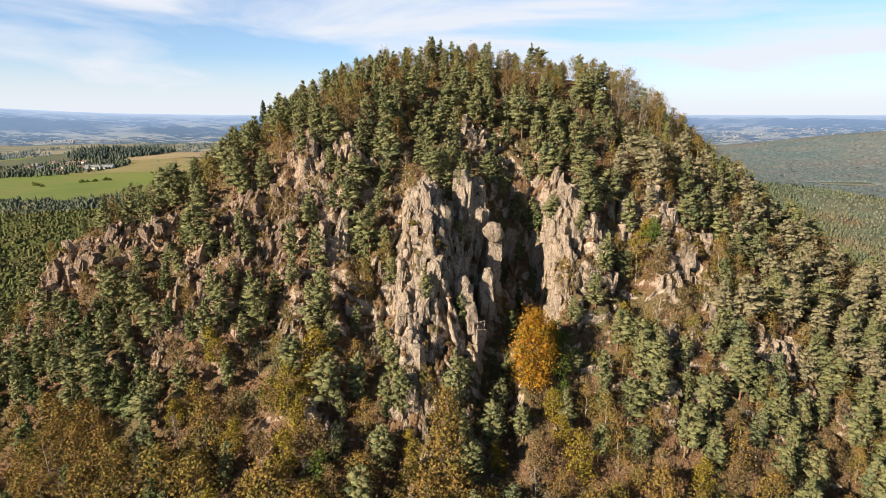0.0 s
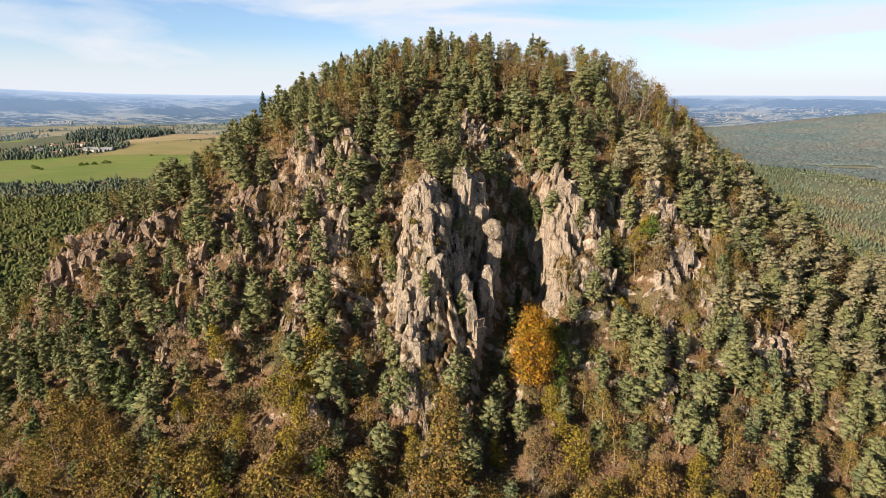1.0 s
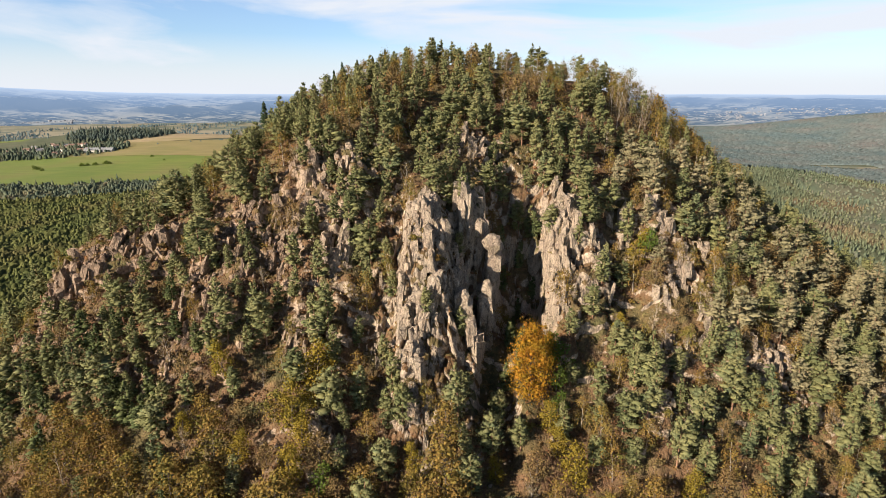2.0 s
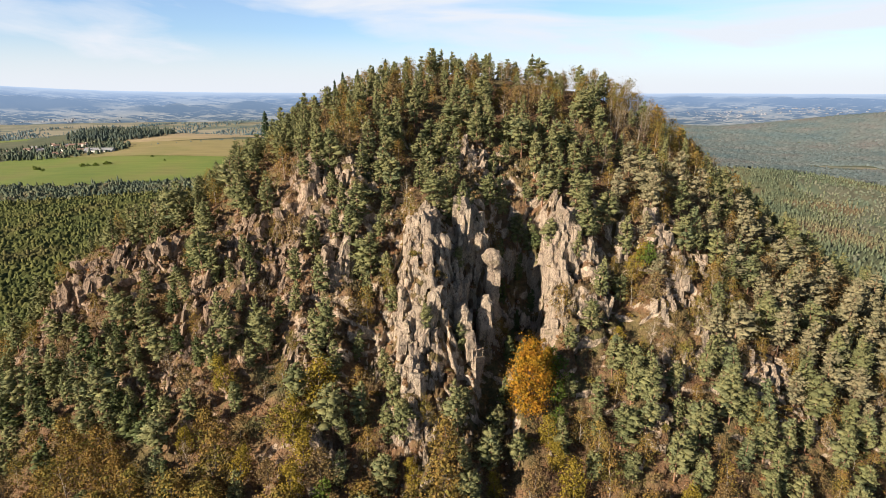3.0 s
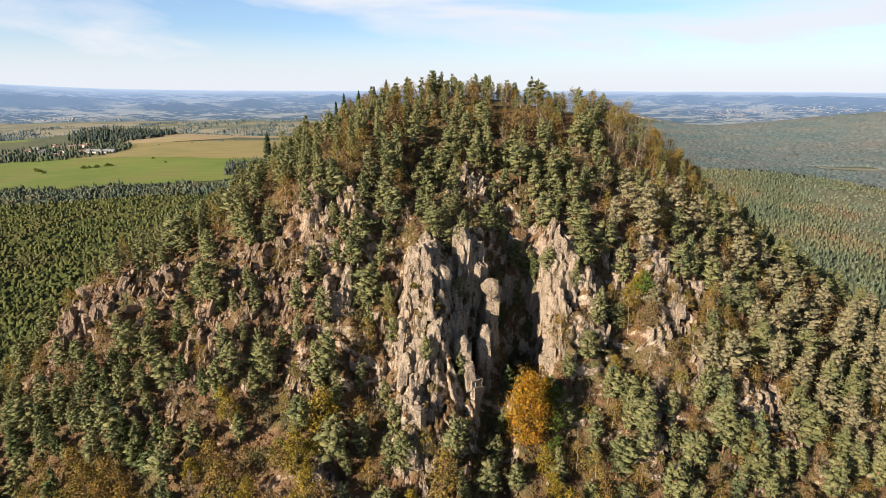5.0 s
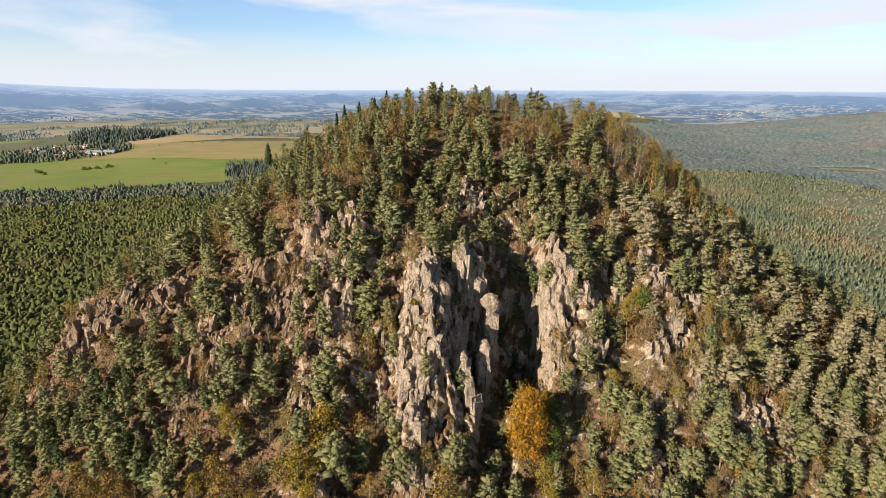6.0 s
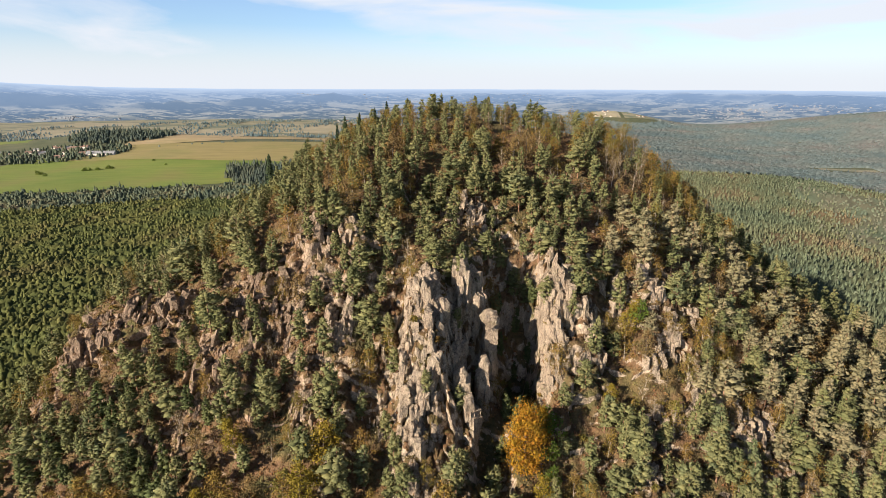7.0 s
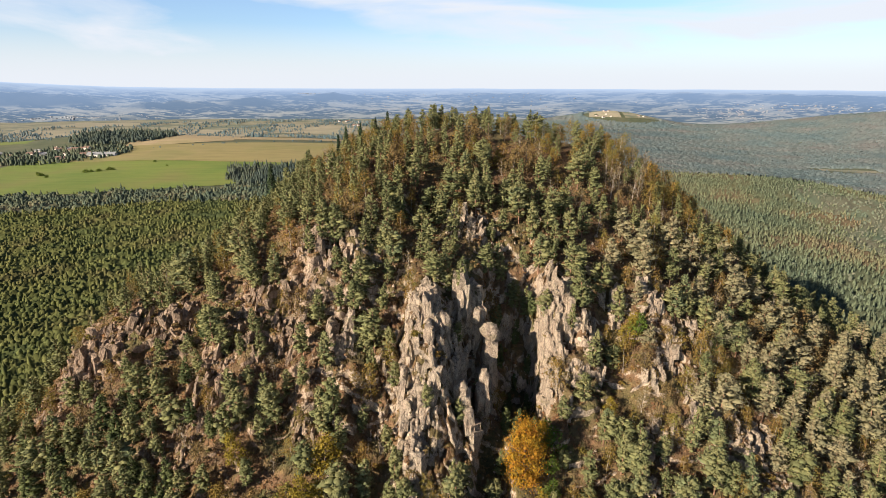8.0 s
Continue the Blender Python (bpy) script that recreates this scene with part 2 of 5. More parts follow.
# mid-distance foliage: colours greyed and blued to put haze in
HAZED_PLANTATION = leaf_material("hazed_plantation_foliage", [(0.28, (0.082, 0.108, 0.073)), (0.48, (0.107, 0.127, 0.079)), (0.62, (0.130, 0.137, 0.080)), (0.72, (0.167, 0.129, 0.080))], 0.14, 0.007)
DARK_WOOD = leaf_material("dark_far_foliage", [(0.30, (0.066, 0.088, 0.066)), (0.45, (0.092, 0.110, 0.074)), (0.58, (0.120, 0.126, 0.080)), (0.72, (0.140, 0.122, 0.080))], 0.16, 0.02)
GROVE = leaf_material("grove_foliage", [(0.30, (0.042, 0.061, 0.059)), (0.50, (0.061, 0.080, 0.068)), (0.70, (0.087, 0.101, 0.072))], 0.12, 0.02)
HAZED_AUTUMN = leaf_material("hazed_autumn_foliage", [(0.30, (0.087, 0.121, 0.082)), (0.45, (0.111, 0.130, 0.092)), (0.58, (0.127, 0.124, 0.090)), (0.72, (0.108, 0.132, 0.093))], 0.14, 0.012)
# ridge conifers: blue-grey air haze is put into the needle colour
HAZED_SPRUCE = leaf_material("hazed_conifers", [(0.30, (0.090, 0.132, 0.146)), (0.46, (0.112, 0.150, 0.155)), (0.60, (0.133, 0.158, 0.155)), (0.84, (0.164, 0.156, 0.152))], 0.14, 0.005)
PINE_BARK = plain_material("pine_bark", (0.16, 0.085, 0.05), (0.28, 0.17, 0.11), 1.2)
PALE_BARK = plain_material("pale_bark", (0.20, 0.165, 0.13), (0.42, 0.37, 0.30), 1.2)
DARK_BARK = plain_material("dark_bark", (0.07, 0.055, 0.045), (0.14, 0.115, 0.09), 1.2)


def turf_material(name, stops, scale):
    """Grassland: broad patches, drill lines and tufts."""
    m, ns, ls = node_mat(name)
    col = ramp(ns, ls, noise_node(ns, ls, scale, 4, 0.55), stops)
    lines = noise_node(ns, ls, 0.05, 3, 0.6, (0.25, 1.6, 1.0))
    col = blend(ns, ls, 0.5, col, ramp(ns, ls, lines, [(0.35, (0.78, 0.80, 0.8)), (0.65, (1.15, 1.12, 1.1))]), "MULTIPLY")
    return finish(m, ns, ls, col, 0.95, noise_node(ns, ls, 0.8, 3), 0.2)


MEADOW = turf_material("rough_meadow", [(0.3, (0.058, 0.072, 0.038)), (0.5, (0.080, 0.090, 0.050)), (0.7, (0.100, 0.098, 0.058))], 0.02)
PASTURE = turf_material("green_pasture", [(0.3, (0.098, 0.145, 0.026)), (0.5, (0.132, 0.166, 0.034)), (0.7, (0.152, 0.152, 0.044))], 0.008)
STUBBLE = turf_material("tan_stubble", [(0.3, (0.243, 0.194, 0.104)), (0.5, (0.297, 0.230, 0.131)), (0.7, (0.261, 0.216, 0.104))], 0.01)
HAYFIELD = turf_material("mown_hayfield", [(0.3, (0.158, 0.158, 0.054)), (0.5, (0.215, 0.178, 0.076)), (0.7, (0.190, 0.165, 0.062))], 0.006)
# distant walls: white dulled and blued, haze put into the colour
HAZED_TOWN = plain_material("hazed_town_walls", (0.13, 0.14, 0.16), (0.24, 0.24, 0.255), 0.05, 0.85)
PLASTER = plain_material("pale_plaster", (0.40, 0.36, 0.31), (0.58, 0.54, 0.48), 0.2, 0.85)
TILES = plain_material("clay_roof_tiles", (0.15, 0.095, 0.075), (0.22, 0.145, 0.115), 0.3, 0.8)
SHEET = plain_material("grey_roof_sheet", (0.16, 0.165, 0.175), (0.24, 0.245, 0.25), 0.2, 0.6)
DARK_GLASS = plain_material("dark_window", (0.03, 0.035, 0.04), (0.05, 0.055, 0.06), 1.0, 0.3)


def farmland_material():
    """Far farmland: plots of stubble, grass and copse, haze put in as duller colour."""
    m, ns, ls = node_mat("hazed_farmland")
    plots = noise_node(ns, ls, 0.009, 3, 0.6, (0.7, 1.5, 1.0))
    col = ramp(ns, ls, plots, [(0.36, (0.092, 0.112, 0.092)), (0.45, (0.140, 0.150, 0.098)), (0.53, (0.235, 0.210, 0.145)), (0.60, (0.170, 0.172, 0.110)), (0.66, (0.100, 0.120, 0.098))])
    return finish(m, ns, ls, col, 0.95)


HAZED_FARMLAND = farmland_material()
# far fields: tan paled and greyed, so the haze sits in the colour
HAZED_FIELD = turf_material("hazy_far_field", [(0.3, (0.220, 0.205, 0.140)), (0.5, (0.265, 0.235, 0.165)), (0.7, (0.205, 0.200, 0.135))], 0.006)


def distance_material():
    """Far country for the backdrop: woods, pale fields, and painted haze paling with distance."""
    m, ns, ls = node_mat("hazy_distance")
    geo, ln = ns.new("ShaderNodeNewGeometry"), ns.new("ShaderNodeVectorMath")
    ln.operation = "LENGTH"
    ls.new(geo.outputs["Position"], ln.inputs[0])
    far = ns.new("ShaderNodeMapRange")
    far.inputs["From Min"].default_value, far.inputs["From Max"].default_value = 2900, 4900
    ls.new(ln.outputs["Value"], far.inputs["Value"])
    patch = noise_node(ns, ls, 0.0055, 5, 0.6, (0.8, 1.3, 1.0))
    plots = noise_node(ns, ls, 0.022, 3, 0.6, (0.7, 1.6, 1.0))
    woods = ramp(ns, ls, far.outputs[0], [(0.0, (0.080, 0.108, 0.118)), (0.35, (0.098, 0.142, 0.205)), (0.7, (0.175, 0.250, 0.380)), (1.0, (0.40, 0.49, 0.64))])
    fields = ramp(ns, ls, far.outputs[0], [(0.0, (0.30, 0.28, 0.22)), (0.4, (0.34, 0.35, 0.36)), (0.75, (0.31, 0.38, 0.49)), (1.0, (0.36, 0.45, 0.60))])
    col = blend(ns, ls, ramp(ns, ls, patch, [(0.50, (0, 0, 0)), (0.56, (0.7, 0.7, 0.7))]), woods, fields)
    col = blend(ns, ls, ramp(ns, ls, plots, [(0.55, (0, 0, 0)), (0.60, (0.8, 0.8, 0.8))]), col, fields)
    sep = ns.new("ShaderNodeSeparateXYZ")
    ls.new(geo.outputs["Normal"], sep.inputs[0])
    col = blend(ns, ls, ramp(ns, ls, sep.outputs["Z"], [(0.962, (0.95, 0.95, 0.95)), (0.992, (0, 0, 0))]), col, woods)
    # emission, not a lit surface: the painted haze glows by itself
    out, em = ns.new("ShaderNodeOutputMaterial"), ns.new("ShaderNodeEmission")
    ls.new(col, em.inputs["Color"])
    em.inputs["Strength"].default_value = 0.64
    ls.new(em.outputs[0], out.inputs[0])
    return m


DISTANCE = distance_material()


from mathutils.bvhtree import BVHTree

# ---- mesh helpers ----
def hash01(ix, iy, iz, seed):
    """Repeatable random numbers in 0..1 on whole-number cells."""
    n = (ix.astype(np.int64) * 374761393 + iy.astype(np.int64) * 668265263 + iz.astype(np.int64) * 2147483647 + seed * 974634777) & 0xFFFFFFFF
    n = ((n ^ (n >> 13)) * 1274126177) & 0xFFFFFFFF
    n = ((n ^ (n >> 16)) * 2246822519) & 0xFFFFFFFF
    return ((n ^ (n >> 15)) & 0xFFFFFF) / float(0xFFFFFF)


def vnoise(x, y, z, seed=0):
    """Smooth noise in -1..1."""
    fx, fy, fz = np.floor(x), np.floor(y), np.floor(z)
    u, v, w = x - fx, y - fy, z - fz
    u, v, w = u * u * (3 - 2 * u), v * v * (3 - 2 * v), w * w * (3 - 2 * w)
    total = 0
    for i in (0, 1):
        for j in (0, 1):
            for k in (0, 1):
                total = total + (u if i else 1 - u) * (v if j else 1 - v) * (w if k else 1 - w) * hash01(fx + i, fy + j, fz + k, seed)
    return total * 2 - 1


def fbm(x, y, z, octaves=4, seed=0):
    total, amp = 0, 0.5
    for o in range(octaves):
        total = total + amp * vnoise(x, y, z, seed + o)
        x, y, z, amp = x * 2.03, y * 2.03, z * 2.03, amp * 0.5
    return total


def cells(x, y, z, seed=0):
    """Nearest-cell noise: the random number of the cell and the distance to its border."""
    fx, fy, fz = np.floor(x), np.floor(y), np.floor(z)
    best, second, value = np.full(x.shape, 9.0), np.full(x.shape, 9.0), np.zeros(x.shape)
    for i in (-1, 0, 1):
        for j in (-1, 0, 1):
            for k in (-1, 0, 1):
                cx, cy, cz = fx + i, fy + j, fz + k
                d = np.sqrt((cx + hash01(cx, cy, cz, seed) - x) ** 2 + (cy + hash01(cx, cy, cz, seed + 1) - y) ** 2 + (cz + hash01(cx, cy, cz, seed + 2) - z) ** 2)
                nearer = d < best
                second = np.where(nearer, best, np.minimum(second, d))
                value = np.where(nearer, hash01(cx, cy, cz, seed + 3), value)
                best = np.where(nearer, d, best)
    return value, second - best


def mesh_of(name, verts, faces, material, smooth=False):
    """A mesh from arrays of places and triangles or quads."""
    me = bpy.data.meshes.new(name)
    verts, faces = np.asarray(verts, dtype=np.float32), np.asarray(faces, dtype=np.int32)
    n, k = faces.shape
    me.vertices.add(len(verts))
    me.vertices.foreach_set("co", verts.ravel())
    me.loops.add(n * k)
    me.loops.foreach_set("vertex_index", faces.ravel())
    me.polygons.add(n)
    me.polygons.foreach_set("loop_start", np.arange(0, n * k, k, dtype=np.int32))
    me.polygons.foreach_set("loop_total", np.full(n, k, dtype=np.int32))
    if smooth:
        me.polygons.foreach_set("use_smooth", np.ones(n, dtype=bool))
    me.update(calc_edges=True)
    me.materials.append(material)
    return me


def part(name, me, parent, label=""):
    """A mesh as a part of a thing."""
    ob = new(name, me)
    ob.parent = parent
    return tagged(ob, label)


def joined(pieces):
    """Arrays of (verts, faces) made into one."""
    vs, fs, n = [], [], 0
    for v, f in pieces:
        vs.append(v)
        fs.append(f + n)
        n += len(v)
    return np.concatenate(vs), np.concatenate(fs)


def scatter(template, places):
    """One mesh array of a template at many places: rows of x, y, z, turn, width, height."""
    v, f = template
    p = np.asarray(places, dtype=np.float64)
    c, s = np.cos(p[:, 3:4]), np.sin(p[:, 3:4])
    x = (v[None, :, 0] * c - v[None, :, 1] * s) * p[:, 4:5] + p[:, 0:1]
    y = (v[None, :, 0] * s + v[None, :, 1] * c) * p[:, 4:5] + p[:, 1:2]
    z = v[None, :, 2] * p[:, 5:6] + p[:, 2:3]
    verts = np.stack([x, y, z], axis=2).reshape(-1, 3)
    faces = (f[None] + (np.arange(len(p)) * len(v))[:, None, None]).reshape(-1, f.shape[1])
    return verts, faces


# ---- the land ----
XS = np.array([-220, -160, -128, -96, -66, -34, 0, 38, 76, 116, 180], dtype=float)
YS = np.array([80, 118, 142, 165, 185, 215, 258, 330], dtype=float)
LAND = {  # heights of the ground along lines of constant x, from the foot of the crag over the top and down behind
    -220: (26, 33, 36, 38, 39, 38, 34, 28),
    -160: (30, 44, 53, 62, 67, 64, 55, 40),
    -128: (32, 54, 69, 86, 105, 104, 92, 60),
    -96: (36, 61, 79, 97, 114, 122, 112, 82),
    -66: (40, 66, 88, 111, 131, 142, 146, 113),
    -34: (45, 71, 90, 116, 142, 156, 165, 136),
    0: (46, 69, 92, 118, 136, 153, 172, 144),
    38: (42, 61, 81, 106, 129, 148, 168, 140),
    76: (38, 57, 79, 100, 119, 137, 160, 130),
    116: (27, 43, 63, 82, 97, 114, 132, 104),
    180: (14, 27, 39, 49, 58, 71, 80, 60),
}
TABLE = np.array([LAND[int(x)] for x in XS], dtype=float)


def hermite(grid, at, values):
    """Smooth curve through values on an uneven grid, along the last axis."""
    slope = np.gradient(values, grid, axis=-1)
    i = np.clip(np.searchsorted(grid, at) - 1, 0, len(grid) - 2)
    h = grid[i + 1] - grid[i]
    t = np.clip((at - grid[i]) / h, 0, 1)
    a, b = values[..., i], values[..., i + 1]
    return a * (2 * t**3 - 3 * t**2 + 1) + slope[..., i] * h * (t**3 - 2 * t**2 + t) + b * (3 * t**2 - 2 * t**3) + slope[..., i + 1] * h * (t**3 - t**2)


FINE_X = np.arange(-220, 181, 2.0)
FINE_Y = np.arange(80, 331, 2.0)
FINE = hermite(XS, FINE_X, hermite(YS, FINE_Y, TABLE).T).T


def smooth01(a, b, v):
    t = np.clip((v - a) / (b - a), 0, 1)
    return t * t * (3 - 2 * t)


def mound(x, y, cx, cy, rx, ry, turn, height):
    c, s = math.cos(radians(turn)), math.sin(radians(turn))
    u, v = ((x - cx) * c + (y - cy) * s) / rx, (-(x - cx) * s + (y - cy) * c) / ry
    return height * np.exp(-(u * u + v * v))


def plain_z(x, y):
    """The country round the crag: a plateau of fields, a wooded valley and a wooded ridge."""
    z = 12 + 5 * fbm(x / 420, y / 420, x * 0, 3, 40) - 42 * smooth01(150, 900, x - 0.1 * y)
    z = z + mound(x, y, -520, 1480, 520, 300, 0, 36)
    z = z + mound(x, y, -960, 1620, 260, 170, 10, 30)
    z = z + mound(x, y, -560, 2350, 900, 300, 0, 30)
    z = z + mound(x, y, 2050, 2380, 760, 480, -10, 118)
    z = z + mound(x, y, 640, 980, 300, 190, -24, 34)
    z = z + mound(x, y, 860, 2860, 280, 170, 0, 76)
    z = z - 18 * smooth01(2600, 3600, y)
    return z


# gullies and the deep cleft: x, y, half-width, half-length up the slope, depth
GULLIES = [(15, 136, 5.5, 15, 10), (-14, 112, 6, 9, 7), (24.5, 171, 9.5, 17, 34), (10, 157, 4.5, 11, 10), (-6, 206, 8, 9, 7), (-20, 140, 7, 18, 5), (58, 168, 6, 18, 6), (-52, 150, 6, 16, 5), (100, 170, 6, 15, 5), (-84, 160, 6, 18, 4)]
# ribs of rock: x, y, half-width, half-length, height
RIBS = [(-5, 152, 7.4, 19, 17), (9, 169, 6, 6, 10), (-36, 178, 12, 10, 5), (40, 172, 9, 12, 6), (75, 180, 7, 10, 3), (-70, 160, 14, 12, 4), (-120, 172, 14, 12, 6), (-100, 176, 12, 9, 5), (-36, 154, 8, 10, 4), (98, 150, 9, 8, 5), (9, 199, 9, 6, 2), (-37, 123, 8, 7, 5), (60, 134, 7, 6, 5)]


def rib_weight(x, y):
    w = 0
    for cx, cy, rx, ry, h in RIBS:
        w = np.maximum(w, np.exp(-(((x - cx) / (rx * 1.25)) ** 2 + ((y - cy) / (ry * 1.25)) ** 2)))
    return w


def land_z(x, y):
    x, y = np.asarray(x, dtype=float), np.asarray(y, dtype=float)
    cx, cy = np.clip(x, -220, 180), np.clip(y, 80, 330)
    i, j = np.clip(((cx + 220) / 2).astype(int), 0, len(FINE_X) - 2), np.clip(((cy - 80) / 2).astype(int), 0, len(FINE_Y) - 2)
    u, v = (cx + 220) / 2 - i, (cy - 80) / 2 - j
    hill = FINE[i, j] * (1 - u) * (1 - v) + FINE[i + 1, j] * u * (1 - v) + FINE[i, j + 1] * (1 - u) * v + FINE[i + 1, j + 1] * u * v
    away = np.hypot(x - cx, y - cy)
    base = plain_z(x, y)
    keep = 1 - smooth01(0, 125, away)
    z = base + (hill - base) * keep
    for gx, gy, rx, ry, d in GULLIES:
        z = z - d * np.exp(-((x - gx) / rx) ** 4 - ((y - gy) / ry) ** 2)
    for gx, gy, rx, ry, h in RIBS:
        z = z + h * np.exp(-((x - gx) / rx) ** 4 - ((y - gy) / ry) ** 2)
    return z + 1.6 * fbm(x / 17, y / 17, x * 0, 4, 7) * keep


def grid_line(lo, hi, step, ends, grow=1.11):
    """Close steps between lo and hi, widening out to the ends."""
    mid = list(np.arange(lo, hi + step / 2, step))
    left, right, s = [], [], step
    a, b = mid[0], mid[-1]
    while a > ends[0]:
        s *= grow
        a -= min(s, 85)
        left.append(a)
    s = step
    while b < ends[1]:
        s *= grow
        b += min(s, 85)
        right.append(b)
    return np.array(left[::-1] + mid + right)


def build_ground():
    gx, gy = grid_line(-165, 160, 1.05, (-4900, 4900)), grid_line(98, 266, 1.1, (-900, 4980))
    gx = np.concatenate([gx[gx < -20], np.arange(-20, 44, 0.55), gx[gx > 44]])
    gy = np.concatenate([gy[gy < 128], np.arange(128, 206, 0.65), gy[gy > 206]])
    x, y = (a.ravel() for a in np.meshgrid(gx, gy, indexing="ij"))
    z = land_z(x, y)
    near = (np.abs(x) < 260) & (y > 60) & (y < 400)
    nx, ny, nz = x[near], y[near], z[near]
    slope = np.hypot(land_z(nx + 1.5, ny) - land_z(nx - 1.5, ny), land_z(nx, ny + 1.5) - land_z(nx, ny - 1.5)) / 3
    rocky = np.clip(smooth01(0.55, 1.1, slope) * 0.55 + rib_weight(nx, ny), 0, 1)
    # blocks split by upright joints, pushed out of the face by uneven amounts
    v1, e1 = cells(nx / 5.5 + 0.3 * fbm(nx / 6, ny / 6, nz / 6, 2, 3), ny / 5.5, nz / 13 + nx / 30, 11)
    v2, e2 = cells(nx / 2.1, ny / 2.1, nz / 4.6 + nx / 14, 21)
    v3, e3 = cells(nx / 1.15, ny / 1.15, nz / 2.4, 31)
    push = rocky * ((v1 - 0.45) * 5.0 + (v2 - 0.5) * 2.6 + (v3 - 0.5) * 1.1 - 1.6 * (e1 < 0.12) - 0.8 * (e2 < 0.12) + 1.2 * fbm(nx / 3, ny / 3, nz / 7, 3, 5))
    push = push + (1 - rocky) * 0.7 * fbm(nx / 2.5, ny / 2.5, nz / 2.5, 2, 15)
    tilt = 0.25 * fbm(nx / 25, ny / 25, nz / 25, 2, 9)
    x[near] = nx + push * tilt
    y[near] = ny - push * 0.75
    z[near] = nz + push * 0.45
    a, b = len(gx), len(gy)
    k = (np.arange(a - 1)[:, None] * b + np.arange(b - 1)[None]).ravel()
    faces = np.stack([k, k + b, k + b + 1, k + 1], axis=1)
    verts = np.stack([x, y, z], axis=1)
    me = mesh_of("ground", verts, faces, HILL)
    me.materials.append(MEADOW)
    mx, my = x[k], y[k]
    me.materials.append(HAZED_FARMLAND)
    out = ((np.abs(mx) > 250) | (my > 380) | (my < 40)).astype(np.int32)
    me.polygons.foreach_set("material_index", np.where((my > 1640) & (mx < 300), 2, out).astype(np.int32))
    return tagged(new("ground", me), "rocky autumn hillside running down into wooded and farmed country", "ground", kind="structure"), verts, faces


ground, G_VERTS, G_FACES = build_ground()
TREE = BVHTree.FromPolygons([tuple(v) for v in G_VERTS.tolist()], [tuple(f) for f in G_FACES.tolist()])


def floor_at(x, y):
    hit = TREE.ray_cast(Vector((x, y, 600)), Vector((0, 0, -1)))
    return hit[0].z if hit[0] is not None else 0.0


def steepness(x, y):
    return math.hypot(float(land_z(x + 2, y) - land_z(x - 2, y)), float(land_z(x, y + 2) - land_z(x, y - 2))) / 4


# ---- plant makers: arrays of (verts, triangles), standing on the origin ----
def tube(points, radii, sides=5):
    """A tapered tube along points."""
    vs, fs = [], []
    for i, (p, r) in enumerate(zip(points, radii)):
        for k in range(sides):
            a = 2 * math.pi * k / sides
            vs.append((p[0] + r * math.cos(a), p[1] + r * math.sin(a), p[2]))
    for i in range(len(points) - 1):
        for k in range(sides):
            a, b = i * sides + k, i * sides + (k + 1) % sides
            fs += [(a, b, b + sides), (a, b + sides, a + sides)]
    return np.array(vs, dtype=float), np.array(fs, dtype=int)


def clump(rng, centre, size, count, leaf, flat=0.55, out=0.7):
    """Leaf blades over an uneven blob, each turned roughly outward."""
    d = rng.normal(size=(count, 3))
    d /= np.linalg.norm(d, axis=1)[:, None]
    d[:, 2] = np.abs(d[:, 2]) * 1.0 - 0.35 * (rng.random(count) < 0.45)
    r = size * (0.55 + 0.5 * rng.random(count))
    c = np.array(centre) + d * r[:, None] * np.array([1, 1, flat])
    n = d * out + rng.normal(size=(count, 3)) * (1 - out)
    n[:, 2] += 0.25
    n /= np.linalg.norm(n, axis=1)[:, None]
    t = np.cross(n, rng.normal(size=(count, 3)))
    t /= np.linalg.norm(t, axis=1)[:, None] + 1e-9
    b = np.cross(n, t)
    s = leaf * (0.6 + 0.8 * rng.random(count))[:, None]
    v = np.stack([c - t * s * 0.6 - b * s * 0.45, c + t * s * 0.6 - b * s * 0.35, c + b * s * 0.75 + t * s * rng.normal(size=(count, 1)) * 0.2], axis=1).reshape(-1, 3)
    return v, np.arange(count * 3).reshape(-1, 3)


def spray(rng, base, turn, reach, count, leaf, droop=0.0):
    """A flat spray of needle tufts along one branch, from near the stem out to its tip."""
    f = rng.random(count) ** 0.75
    side = rng.normal(size=count) * (0.16 + 0.30 * np.sin(np.pi * np.clip(f, 0.05, 0.95))) * (0.35 + 0.42 * reach)
    c, s = math.cos(turn), math.sin(turn)
    r = 0.12 + f * reach
    p = np.stack([base[0] + r * c - side * s, base[1] + r * s + side * c, base[2] + 0.16 * r - droop * r * r + rng.normal(size=count) * (0.16 + 0.06 * reach)], axis=1)
    n = np.stack([0.85 * c - 0.5 * side * s / (0.3 + reach) + rng.normal(size=count) * 0.4, 0.85 * s + 0.5 * side * c / (0.3 + reach) + rng.normal(size=count) * 0.4, 0.5 + rng.normal(size=count) * 0.4], axis=1)
    n /= np.linalg.norm(n, axis=1)[:, None]
    t = np.cross(n, rng.normal(size=(count, 3)))
    t /= np.linalg.norm(t, axis=1)[:, None] + 1e-9
    b = np.cross(n, t)
    w = leaf * (0.6 + 0.8 * rng.random(count))[:, None]
    v = np.stack([p - t * w * 0.62 - b * w * 0.4, p + t * w * 0.62 - b * w * 0.4, p + b * w * 0.8], axis=1).reshape(-1, 3)
    return v, np.arange(count * 3).reshape(-1, 3)


PAD = np.array([(0, 0, 1), (1, 0, 0.1), (0.45, 0.9, -0.15), (-0.5, 0.85, 0.15), (-1, 0, -0.1), (-0.5, -0.85, 0.15), (0.45, -0.9, -0.1), (0, 0, -0.8)], dtype=float)
